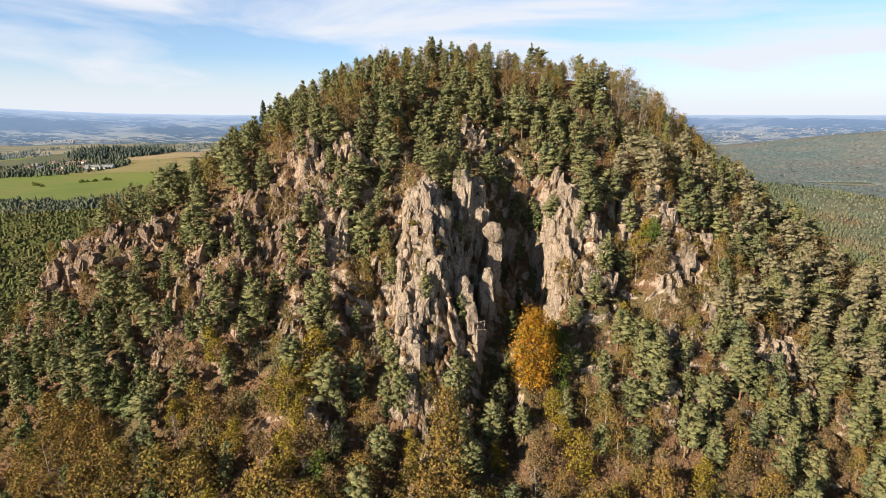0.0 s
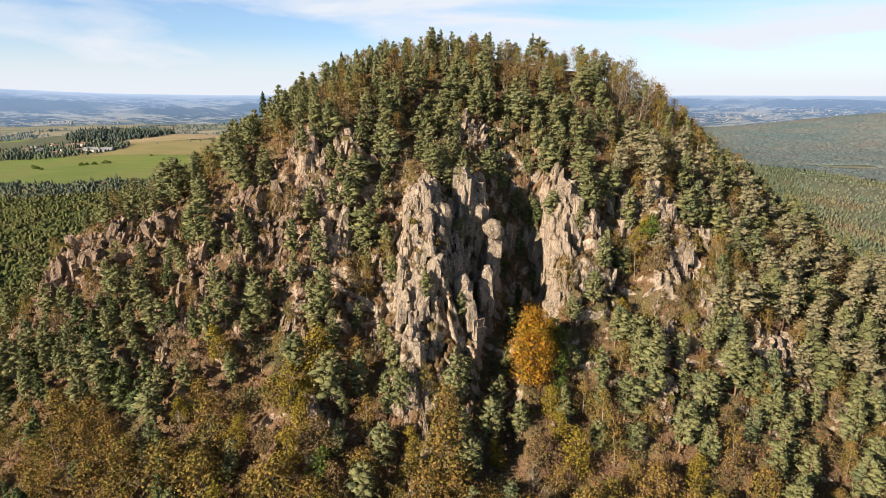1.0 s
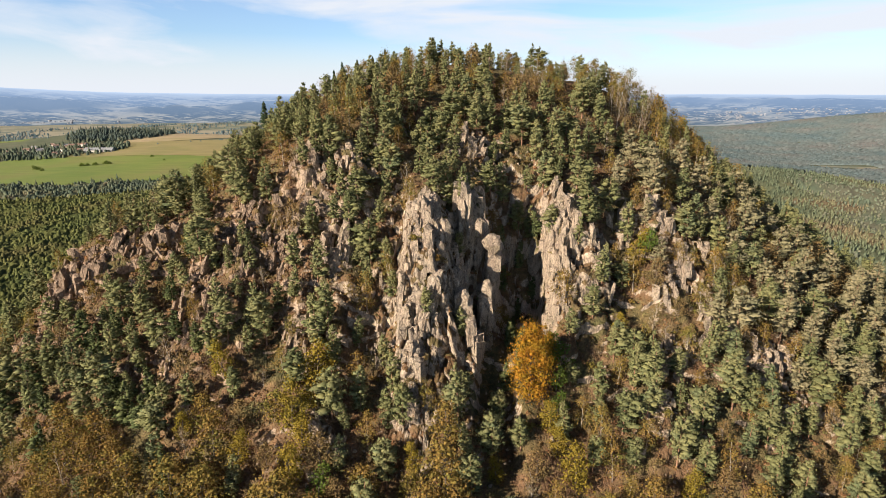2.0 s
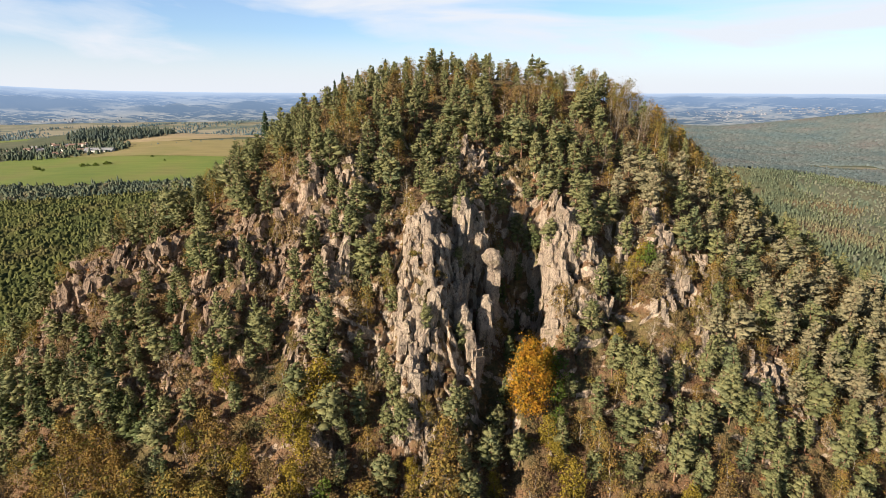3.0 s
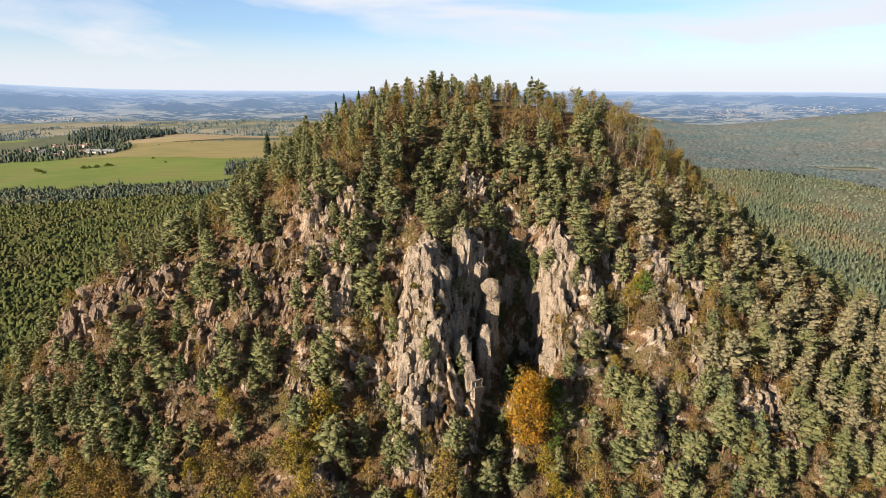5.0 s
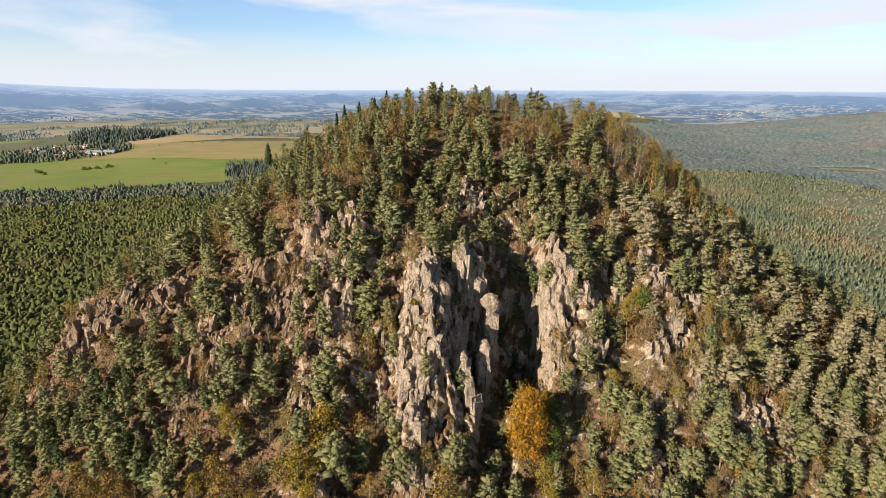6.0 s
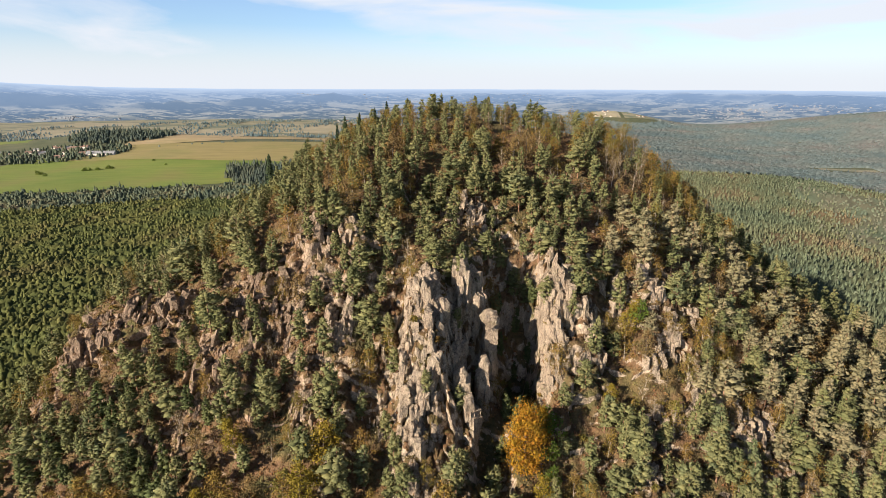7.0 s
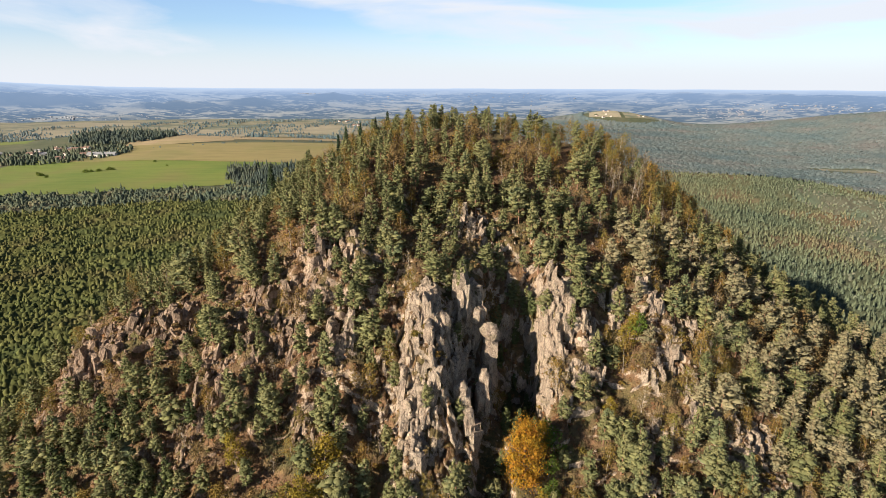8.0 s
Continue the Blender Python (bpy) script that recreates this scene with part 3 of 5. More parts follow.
PAD_FACES = np.array([(0, 1, 2), (0, 2, 3), (0, 3, 4), (0, 4, 5), (0, 5, 6), (0, 6, 1), (7, 2, 1), (7, 3, 2), (7, 4, 3), (7, 5, 4), (7, 6, 5), (7, 1, 6)])


def pad(rng, base, turn, reach, thick):
    """The dense heart of a spray: an uneven flattened lobe along the branch."""
    v = PAD * (0.72 + 0.5 * rng.random((8, 1))) * np.array([0.46 * reach, 0.20 + 0.25 * reach, thick])
    c, s = math.cos(turn), math.sin(turn)
    out = 0.54 * reach
    v = np.stack([base[0] + (v[:, 0] + out) * c - v[:, 1] * s, base[1] + (v[:, 0] + out) * s + v[:, 1] * c, base[2] + v[:, 2] + 0.14 * (v[:, 0] + out)], axis=1)
    return v, PAD_FACES


def lobe(rng, base, turn, reach, thick, count, leaf):
    """One bough: an uneven flattened lobe of needle tufts round a dense heart, the tufts facing outward."""
    c, s = math.cos(turn), math.sin(turn)
    size = np.array([0.50 * reach, 0.20 + 0.30 * reach, thick])
    d = rng.normal(size=(count, 3)) + np.array([0.35, 0.0, 0.35])
    d /= np.linalg.norm(d, axis=1)[:, None]
    lump = 1.0 + 0.16 * np.sin(5.0 * d[:, 0] + rng.random() * 6.28) * np.cos(4.0 * d[:, 1] + rng.random() * 6.28)
    p = d * size * (lump * (0.80 + 0.46 * rng.random(count)))[:, None]
    n = d / size
    n /= np.linalg.norm(n, axis=1)[:, None]
    n = n + rng.normal(size=(count, 3)) * 0.38
    n /= np.linalg.norm(n, axis=1)[:, None]
    t = np.cross(n, rng.normal(size=(count, 3)))
    t /= np.linalg.norm(t, axis=1)[:, None] + 1e-9
    b = np.cross(n, t)
    w = leaf * (0.6 + 0.8 * rng.random(count))[:, None]
    v = np.stack([p - t * w * 0.66 - b * w * 0.42, p + t * w * 0.66 - b * w * 0.42, p + b * w * 0.85 + n * w * 0.25], axis=1).reshape(-1, 3)
    heart = PAD * (0.58 + 0.34 * rng.random((8, 1))) * size
    v = np.concatenate([heart, v])
    v = v + np.array([0.52 * reach, 0.0, 0.0])
    v[:, 2] += 0.16 * v[:, 0]
    v = np.stack([base[0] + v[:, 0] * c - v[:, 1] * s, base[1] + v[:, 0] * s + v[:, 1] * c, base[2] + v[:, 2]], axis=1)
    return v, np.concatenate([PAD_FACES, 8 + np.arange(count * 3).reshape(-1, 3)])


def pine_shape(seed, high=10.0, wide=2.3, bare=0.22, blades=15, leaf=0.235, limbs=True, crest=0.6):
    """A mountain pine: leaning stem and whorls of lobed boughs with dark gaps between. crest: low for a round head, high for a pointed one."""
    rng = np.random.default_rng(seed)
    bend = rng.normal(size=2) * 0.4
    stem = [(bend[0] * (k / 5) ** 2, bend[1] * (k / 5) ** 2, high * 0.97 * k / 5 - (0.8 if k == 0 else 0)) for k in range(6)]
    trunk = [tube(stem, [0.17 * (1 - 0.85 * k / 5) for k in range(6)], 6 if limbs else 4)]
    crown, z = [], high * bare
    lop = rng.random() * 6.28
    while z < high * 0.975:
        f = (z - high * bare) / (high * (1 - bare))
        reach = wide * min(1.0, 0.55 + 1.3 * f) * (1 - f) ** crest + 0.25
        reach *= 0.78 + 0.40 * rng.random()
        k = int(4.0 + 1.5 * reach) if limbs else int(3.2 + 1.1 * reach)
        turn = rng.random() * 6.28
        for j in range(k):
            if rng.random() < 0.10:
                continue
            at = min(z + rng.normal() * 0.42, high)
            mid = (bend[0] * (z / high) ** 2, bend[1] * (z / high) ** 2, at)
            a = turn + 6.28 * j / k + rng.normal() * 0.3
            far = reach * (0.62 + 0.6 * rng.random()) * (1 + 0.3 * math.cos(a - lop))
            crown.append(lobe(rng, mid, a, far * 1.08, 0.36 + 0.16 * rng.random() + 0.10 * far, int(blades * (0.42 + 0.42 * far)), leaf))
            if limbs and j % 3 == 0 and far > 0.9:
                trunk.append(tube([mid, (mid[0] + 0.8 * far * math.cos(a), mid[1] + 0.8 * far * math.sin(a), at + 0.1 * far)], [0.05, 0.015], 3))
        z += high * (0.058 + 0.030 * rng.random()) * (1.0 if limbs else 1.12)
    crown.append(clump(rng, (bend[0], bend[1], high * 0.975), 0.34, 14, leaf, 1.3, 0.85))
    return joined(trunk), joined(crown)


def puff(rng, centre, size, count, leaf, flat=0.8):
    """Leaves through a loose cloud, each turned roughly outward."""
    d = rng.normal(size=(count, 3))
    c = np.array(centre) + d * size * 0.55 * np.array([1, 1, flat])
    n = d * 0.7 / (np.linalg.norm(d, axis=1)[:, None] + 1e-9) + rng.normal(size=(count, 3)) * 0.45 + np.array([0, 0, 0.15])
    n /= np.linalg.norm(n, axis=1)[:, None]
    t = np.cross(n, rng.normal(size=(count, 3)))
    t /= np.linalg.norm(t, axis=1)[:, None] + 1e-9
    b = np.cross(n, t)
    s = leaf * (0.6 + 0.8 * rng.random(count))[:, None]
    v = np.stack([c - t * s * 0.6 - b * s * 0.45, c + t * s * 0.6 - b * s * 0.35, c + b * s * 0.75], axis=1).reshape(-1, 3)
    return v, np.arange(count * 3).reshape(-1, 3)


def leafy_shape(seed, high=9.0, wide=3.0, lumps=40, blades=26, leaf=0.34, stem=0.16, open_low=0.22, loose=0.6, twigs=0, core=0.0):
    """A broad-leaved tree: forked limbs and a crown of many loose leaf clouds with gaps."""
    rng = np.random.default_rng(seed)
    lean = rng.normal(size=2) * 0.6
    wood = [tube([(0, 0, -0.8), (lean[0] * 0.3, lean[1] * 0.3, high * 0.35), (lean[0], lean[1], high * 0.85)], [stem, stem * 0.75, stem * 0.2], 5)]
    crown = []
    for i in range(lumps):
        f = (i + 0.5) / lumps
        zc = high * (open_low + (1 - open_low) * f)
        girth = wide * math.sin(math.pi * min(1, 0.14 + 0.86 * f) ** 0.85) ** 0.7
        a, r = i * 2.4 + rng.normal() * 0.4, girth * (0.25 + 0.75 * rng.random() ** 0.6)
        at = (lean[0] * f + r * math.cos(a), lean[1] * f + r * math.sin(a), zc + rng.normal() * 0.35)
        crown.append(puff(rng, at, wide * (0.22 + 0.18 * rng.random()) * (0.7 + loose), blades, leaf, 0.8))
        if core:
            v = PAD * (0.6 + 0.7 * rng.random((8, 1))) * core * wide * np.array([0.30, 0.30, 0.26])
            crown.append((v + np.array(at), PAD_FACES))
        if i % 3 == 0 or twigs:
            z0 = max(high * 0.15, zc - 0.45 * r - 0.8)
            g = z0 / high
            mid = ((lean[0] * g + at[0]) / 2, (lean[1] * g + at[1]) / 2, (z0 + at[2]) / 2 + 0.25)
            wood.append(tube([(lean[0] * g, lean[1] * g, z0), mid, at], [stem * 0.42, stem * 0.28, 0.02], 3))
            for _ in range(twigs):
                tip = np.array(at) + rng.normal(size=3) * 0.65 + np.array([0.25 * math.cos(a), 0.25 * math.sin(a), 0.35])
                wood.append(tube([mid if rng.random() < 0.4 else at, tip], [0.022, 0.006], 3))
    return joined(wood), joined(crown)


def spruce_shape(seed, high=12.0, wide=1.9):
    """A narrow spruce: drooping boughs closing up to a spire."""
    rng = np.random.default_rng(seed)
    trunk = tube([(0, 0, -0.8), (0, 0, high)], [0.18, 0.03], 6)
    crown, z = [], high * 0.08
    while z < high * 0.97:
        f = z / high
        reach = wide * (1 - f) ** 0.85 + 0.14
        k = int(4 + 2.2 * reach)
        turn = rng.random() * 6.28
        for j in range(k):
            a = turn + 6.28 * j / k + rng.normal() * 0.2
            far = reach * (0.75 + 0.4 * rng.random())
            mid = (0, 0, z + rng.normal() * 0.22 - 0.12 * far)
            crown.append(pad(rng, mid, a, far, 0.26))
            crown.append(spray(rng, mid, a, far * 1.08, 8, 0.26, 0.05))
        z += 0.34 + 0.22 * (1 - f)
    crown.append(clump(rng, (0, 0, high), 0.22, 10, 0.3, 2.0))
    return trunk, joined(crown)


def bush_shape(seed, wide=1.3, high=1.5, lumps=7, blades=20, leaf=0.3):
    rng = np.random.default_rng(seed)
    wood, crown = [], []
    for i in range(lumps):
        a, r = i * 2.4 + rng.random(), wide * 0.7 * math.sqrt((i + 0.3) / lumps)
        at = (r * math.cos(a), r * math.sin(a), high * (0.35 + 0.5 * rng.random()))
        crown.append(clump(rng, at, wide * 0.42, blades, leaf, 0.85, 0.5))
        wood.append(tube([(0, 0, -0.3), at], [0.05, 0.015], 3))
    return joined(wood), joined(crown)


# ---- planting ----
class Kind:
    """A kind of plant: a few shapes built once, the rest copied."""

    def __init__(self, name, shapes, bark, leaves, label, category, group, crown_label=""):
        self.name, self.bark, self.leaves = name, bark, leaves
        self.label, self.category, self.group, self.crown_label = label, category, group, crown_label
        self.shapes, self.first = shapes, {}

    def stand(self, x, y, turn, width, height, which=0, sink=0.25):
        which %= len(self.shapes)
        here, spin = (x, y, floor_at(x, y) - sink), Euler((0, 0, turn))
        if which in self.first:
            s = self.first[which].scale
            return copy_thing(self.first[which], Matrix.LocRotScale(here, spin, (width / s.x, width / s.y, height / s.z)))
        root = tagged(new(self.name), self.label, self.category, self.group)
        wood, crown = self.shapes[which]
        part("trunk", mesh_of(self.name + "_trunk", *wood, self.bark), root)
        part("crown", mesh_of(self.name + "_crown", *crown, self.leaves), root, self.crown_label)
        root.matrix_basis = Matrix.LocRotScale(here, spin, (width, width, height))
        self.first[which] = root
        return root


pine = Kind("pine_tree", [pine_shape(11, 10, 2.2, 0.14), pine_shape(12, 10, 2.4, 0.2, crest=0.45), pine_shape(13, 10, 2.0, 0.1, crest=0.75), pine_shape(14, 10, 2.6, 0.26, crest=0.36), pine_shape(15, 10, 2.1, 0.08, crest=0.7), pine_shape(16, 10, 2.5, 0.2, crest=0.4)], PINE_BARK, PINE,
            "green mountain pine with tiered sprays growing on the crag", "pine", "pines on the crag")
fir = Kind("fir_tree", [pine_shape(17, 10, 2.3, 0.06, crest=0.7), pine_shape(18, 10, 2.0, 0.08, crest=0.8)], DARK_BARK, FIR, "dark green fir at the shaded foot of the crag", "fir", "firs at the foot")
spruce = Kind("spruce_tree", [spruce_shape(21), spruce_shape(22, 12, 2.2)], DARK_BARK, SPRUCE, "dark narrow spruce rising above the ridge line", "spruce", "spruces on the ridge")
birch = Kind("birch_tree", [leafy_shape(31, 8, 2.0, 26, 36, 0.22, 0.09, 0.16, 0.9), leafy_shape(32, 8, 1.7, 22, 34, 0.22, 0.08, 0.2, 0.9), leafy_shape(33, 8, 2.4, 28, 36, 0.22, 0.10, 0.12, 0.9)], PALE_BARK, OLIVE,
             "thin birch with pale stem and sparse turning leaves", "birch", "birches on the slope")
bare = Kind("bare_tree", [leafy_shape(36, 8, 2.0, 24, 14, 0.2, 0.09, 0.25, 0.9, 4), leafy_shape(37, 8, 1.7, 22, 14, 0.2, 0.08, 0.2, 0.9, 4)], PALE_BARK, RUST,
            "nearly bare tree with pale twigs and few brown leaves", "tree", "half-bare trees")
broad = Kind("broadleaf_tree", [leafy_shape(41, 8, 3.2, 54, 26, 0.26, 0.16, 0.06, 0.7, 0, 0.42), leafy_shape(42, 8, 2.8, 48, 26, 0.26, 0.16, 0.06, 0.7, 0, 0.42), leafy_shape(43, 8, 3.0, 52, 26, 0.26, 0.16, 0.06, 0.7, 0, 0.42)], DARK_BARK, OLIVE, "round olive-brown broadleaf tree in autumn leaf", "tree", "broadleaf trees at the foot")
golden = Kind("golden_tree", [leafy_shape(45, 11, 3.3, 110, 84, 0.18, 0.2, 0.06, 0.7, 0, 0.4)], DARK_BARK, GOLD, "golden-orange broadleaf tree below the dark cleft", "tree", "golden trees")
yellow = Kind("yellow_tree", [leafy_shape(47, 7, 2.0, 40, 40, 0.21, 0.13, 0.08, 0.8, 0, 0.4), leafy_shape(48, 7, 1.7, 36, 40, 0.21, 0.13, 0.08, 0.8, 0, 0.4)], DARK_BARK, YELLOW, "slender tree in yellow autumn leaf", "tree", "yellow trees")
rusty = Kind("rusty_tree", [leafy_shape(51, 7, 2.4, 38, 24, 0.25, 0.13, 0.1, 0.75, 0, 0.36), leafy_shape(52, 7, 2.0, 34, 22, 0.25, 0.13, 0.1, 0.75, 0, 0.36)], DARK_BARK, RUST, "rusty brown broadleaf tree among the pines", "tree", "rusty trees")
leafgreen = Kind("green_tree", [leafy_shape(55, 6, 1.8, 28, 24, 0.28)], DARK_BARK, GREEN, "small bright green broadleaf tree on the slope", "tree", "green trees")
bracken = Kind("rusty_shrub", [bush_shape(61), bush_shape(62, 1.6, 1.2)], DARK_BARK, RUST, "low rusty shrub on a rock ledge", "shrub", "shrubs on the rocks")
shrub = Kind("olive_shrub", [bush_shape(63), bush_shape(64, 1.5, 1.7)], DARK_BARK, OLIVE, "low olive-brown shrub on a rock ledge", "shrub", "shrubs on the rocks")

rng = np.random.default_rng(5)
taken = {}


def free(x, y, gap):
    i, j = int(x // 8), int(y // 8)
    for a in (i - 1, i, i + 1):
        for b in (j - 1, j, j + 1):
            for px, py, pg in taken.get((a, b), ()):
                if (px - x) ** 2 + (py - y) ** 2 < ((gap + pg) / 2) ** 2:
                    return False
    return True


def take(x, y, gap):
    taken.setdefault((int(x // 8), int(y // 8)), []).append((x, y, gap))


def dense(x, y):
    """How closely trees stand: thick on the top and the right-hand flank, thin on the rocks."""
    rocks = float(rib_weight(np.float64(x), np.float64(y)))
    d = 0.5 + 0.7 * smooth01(178, 205, y + 0.12 * x) + 0.65 * smooth01(45, 95, x)
    d += 0.45 * smooth01(128, 108, y)
    if x < -20:
        d += 0.25
    if x < -80 and y < 165:
        d += 0.35
    if x < -140:
        d += 0.4
    if -150 < x < -112 and y > 160:
        d *= 0.3
    if 45 < x < 98 and 128 < y < 176:
        d = min(1.0, d) * 0.5
    if 10 < x < 36 and 145 < y < 182:
        d *= 0.1
    return min(1.0, float(d)) * (1 - 0.92 * min(1.0, rocks * 1.3))


def sow(count, gap, chance, box):
    """Free places in a box (x0, x1, y0, y1), by chance(x, y)."""
    found = []
    for _ in range(count):
        x, y = rng.uniform(box[0], box[1]), rng.uniform(box[2], box[3])
        if rng.random() < chance(x, y) and free(x, y, gap):
            take(x, y, gap)
            found.append((x, y))
    return found


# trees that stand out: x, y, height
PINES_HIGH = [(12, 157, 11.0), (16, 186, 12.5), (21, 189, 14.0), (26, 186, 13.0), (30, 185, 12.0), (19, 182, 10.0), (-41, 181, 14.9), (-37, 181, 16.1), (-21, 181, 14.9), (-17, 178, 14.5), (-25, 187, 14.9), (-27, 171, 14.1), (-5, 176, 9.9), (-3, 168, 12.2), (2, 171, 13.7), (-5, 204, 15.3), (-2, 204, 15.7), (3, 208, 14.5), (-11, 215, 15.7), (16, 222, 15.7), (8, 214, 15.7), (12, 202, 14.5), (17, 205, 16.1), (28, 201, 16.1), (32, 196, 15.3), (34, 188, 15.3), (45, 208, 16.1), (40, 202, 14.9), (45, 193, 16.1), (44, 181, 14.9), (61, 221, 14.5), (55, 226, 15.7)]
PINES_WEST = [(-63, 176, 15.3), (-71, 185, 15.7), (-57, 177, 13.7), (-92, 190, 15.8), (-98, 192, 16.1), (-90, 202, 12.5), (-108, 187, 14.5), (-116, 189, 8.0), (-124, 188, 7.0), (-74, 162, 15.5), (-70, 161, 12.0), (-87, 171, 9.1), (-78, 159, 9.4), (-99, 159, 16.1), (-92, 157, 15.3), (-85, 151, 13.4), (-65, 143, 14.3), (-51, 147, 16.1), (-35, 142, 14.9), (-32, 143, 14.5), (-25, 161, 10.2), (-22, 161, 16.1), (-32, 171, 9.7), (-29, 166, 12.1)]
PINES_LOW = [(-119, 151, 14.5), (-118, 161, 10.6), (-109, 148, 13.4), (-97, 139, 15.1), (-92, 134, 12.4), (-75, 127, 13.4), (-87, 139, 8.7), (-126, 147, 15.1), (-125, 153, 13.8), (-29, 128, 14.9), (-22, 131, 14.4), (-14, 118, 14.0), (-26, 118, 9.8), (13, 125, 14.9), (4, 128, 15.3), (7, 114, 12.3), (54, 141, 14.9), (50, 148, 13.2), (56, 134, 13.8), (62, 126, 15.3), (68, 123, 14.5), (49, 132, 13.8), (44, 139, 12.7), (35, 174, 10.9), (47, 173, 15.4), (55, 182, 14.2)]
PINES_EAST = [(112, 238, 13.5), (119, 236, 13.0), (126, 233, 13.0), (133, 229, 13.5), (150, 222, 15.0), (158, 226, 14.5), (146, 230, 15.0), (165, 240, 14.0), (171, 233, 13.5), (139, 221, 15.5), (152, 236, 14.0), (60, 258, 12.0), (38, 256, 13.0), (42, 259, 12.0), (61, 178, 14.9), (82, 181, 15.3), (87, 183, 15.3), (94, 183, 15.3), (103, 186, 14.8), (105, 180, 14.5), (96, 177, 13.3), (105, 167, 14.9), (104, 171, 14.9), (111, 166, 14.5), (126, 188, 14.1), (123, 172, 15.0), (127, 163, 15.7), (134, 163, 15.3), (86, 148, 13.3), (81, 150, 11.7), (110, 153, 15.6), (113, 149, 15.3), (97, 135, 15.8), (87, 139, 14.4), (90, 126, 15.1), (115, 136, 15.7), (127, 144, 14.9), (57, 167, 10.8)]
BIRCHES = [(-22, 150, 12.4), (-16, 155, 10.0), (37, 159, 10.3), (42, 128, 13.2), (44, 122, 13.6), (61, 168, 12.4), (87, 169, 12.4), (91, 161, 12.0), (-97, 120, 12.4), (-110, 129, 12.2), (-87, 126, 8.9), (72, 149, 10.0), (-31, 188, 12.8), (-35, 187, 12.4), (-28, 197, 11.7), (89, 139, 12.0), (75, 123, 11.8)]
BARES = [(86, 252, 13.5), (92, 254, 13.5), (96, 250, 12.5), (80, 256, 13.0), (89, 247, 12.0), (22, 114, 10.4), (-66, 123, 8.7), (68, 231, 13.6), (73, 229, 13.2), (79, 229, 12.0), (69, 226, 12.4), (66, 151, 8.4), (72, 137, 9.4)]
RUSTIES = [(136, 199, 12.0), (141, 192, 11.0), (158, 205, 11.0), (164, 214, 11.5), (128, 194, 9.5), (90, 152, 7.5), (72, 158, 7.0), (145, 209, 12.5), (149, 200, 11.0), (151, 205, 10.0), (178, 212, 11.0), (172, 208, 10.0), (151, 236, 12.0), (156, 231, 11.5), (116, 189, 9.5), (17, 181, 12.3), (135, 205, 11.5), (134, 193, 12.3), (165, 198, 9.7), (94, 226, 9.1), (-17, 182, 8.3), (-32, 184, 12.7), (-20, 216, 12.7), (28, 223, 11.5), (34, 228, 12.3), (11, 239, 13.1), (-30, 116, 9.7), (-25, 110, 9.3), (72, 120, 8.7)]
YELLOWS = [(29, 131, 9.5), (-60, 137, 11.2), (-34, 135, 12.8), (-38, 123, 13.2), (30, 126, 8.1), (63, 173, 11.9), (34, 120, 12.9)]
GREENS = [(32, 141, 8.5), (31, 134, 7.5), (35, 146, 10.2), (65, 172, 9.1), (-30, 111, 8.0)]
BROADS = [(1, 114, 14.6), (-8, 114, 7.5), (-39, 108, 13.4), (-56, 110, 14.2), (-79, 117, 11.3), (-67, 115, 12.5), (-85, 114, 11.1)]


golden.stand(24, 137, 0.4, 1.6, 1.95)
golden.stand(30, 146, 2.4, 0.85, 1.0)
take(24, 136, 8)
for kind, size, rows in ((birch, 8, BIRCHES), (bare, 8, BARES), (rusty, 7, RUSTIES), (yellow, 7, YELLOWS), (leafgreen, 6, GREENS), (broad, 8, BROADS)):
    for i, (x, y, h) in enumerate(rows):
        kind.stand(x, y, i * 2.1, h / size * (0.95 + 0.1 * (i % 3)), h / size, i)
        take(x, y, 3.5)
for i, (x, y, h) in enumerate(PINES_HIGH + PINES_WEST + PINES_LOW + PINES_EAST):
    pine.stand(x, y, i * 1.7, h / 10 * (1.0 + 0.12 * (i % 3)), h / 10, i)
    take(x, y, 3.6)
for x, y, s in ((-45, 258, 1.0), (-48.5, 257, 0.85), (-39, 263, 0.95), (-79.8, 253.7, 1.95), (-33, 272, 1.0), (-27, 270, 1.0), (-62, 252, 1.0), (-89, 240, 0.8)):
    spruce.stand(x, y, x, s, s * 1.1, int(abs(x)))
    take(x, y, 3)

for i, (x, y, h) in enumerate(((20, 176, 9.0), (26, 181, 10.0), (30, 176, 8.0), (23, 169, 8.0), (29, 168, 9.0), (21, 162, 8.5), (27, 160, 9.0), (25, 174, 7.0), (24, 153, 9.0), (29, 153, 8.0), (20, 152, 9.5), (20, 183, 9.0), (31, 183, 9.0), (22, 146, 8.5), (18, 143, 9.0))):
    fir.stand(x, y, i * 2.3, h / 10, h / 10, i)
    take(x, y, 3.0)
for x, y in sow(900, 6.0, lambda x, y: 0.95 * float(smooth01(130, 116, y + 0.06 * x)), (-150, 80, 90, 132)):
    k = rng.random()
    kind = broad if k < 0.55 else rusty if k < 0.67 else yellow if k < 0.82 else birch
    s = rng.uniform(1.05, 1.55)
    kind.stand(x, y, rng.uniform(0, 6.28), s, s * rng.uniform(0.85, 1.1), int(rng.integers(3)))
for x, y in sow(1500, 5.0, lambda x, y: (0.20 + 0.22 * float(smooth01(30, 60, x))) * (1 - float(rib_weight(np.float64(x), np.float64(y)))), (-150, 170, 100, 225)):
    k = rng.random()
    kind = birch if k < 0.6 else rusty if k < 0.72 else bare if k < 0.93 else yellow if y < 180 else rusty
    s = rng.uniform(0.8, 1.35)
    kind.stand(x, y, rng.uniform(0, 6.28), s, s * rng.uniform(0.85, 1.15), int(rng.integers(3)))
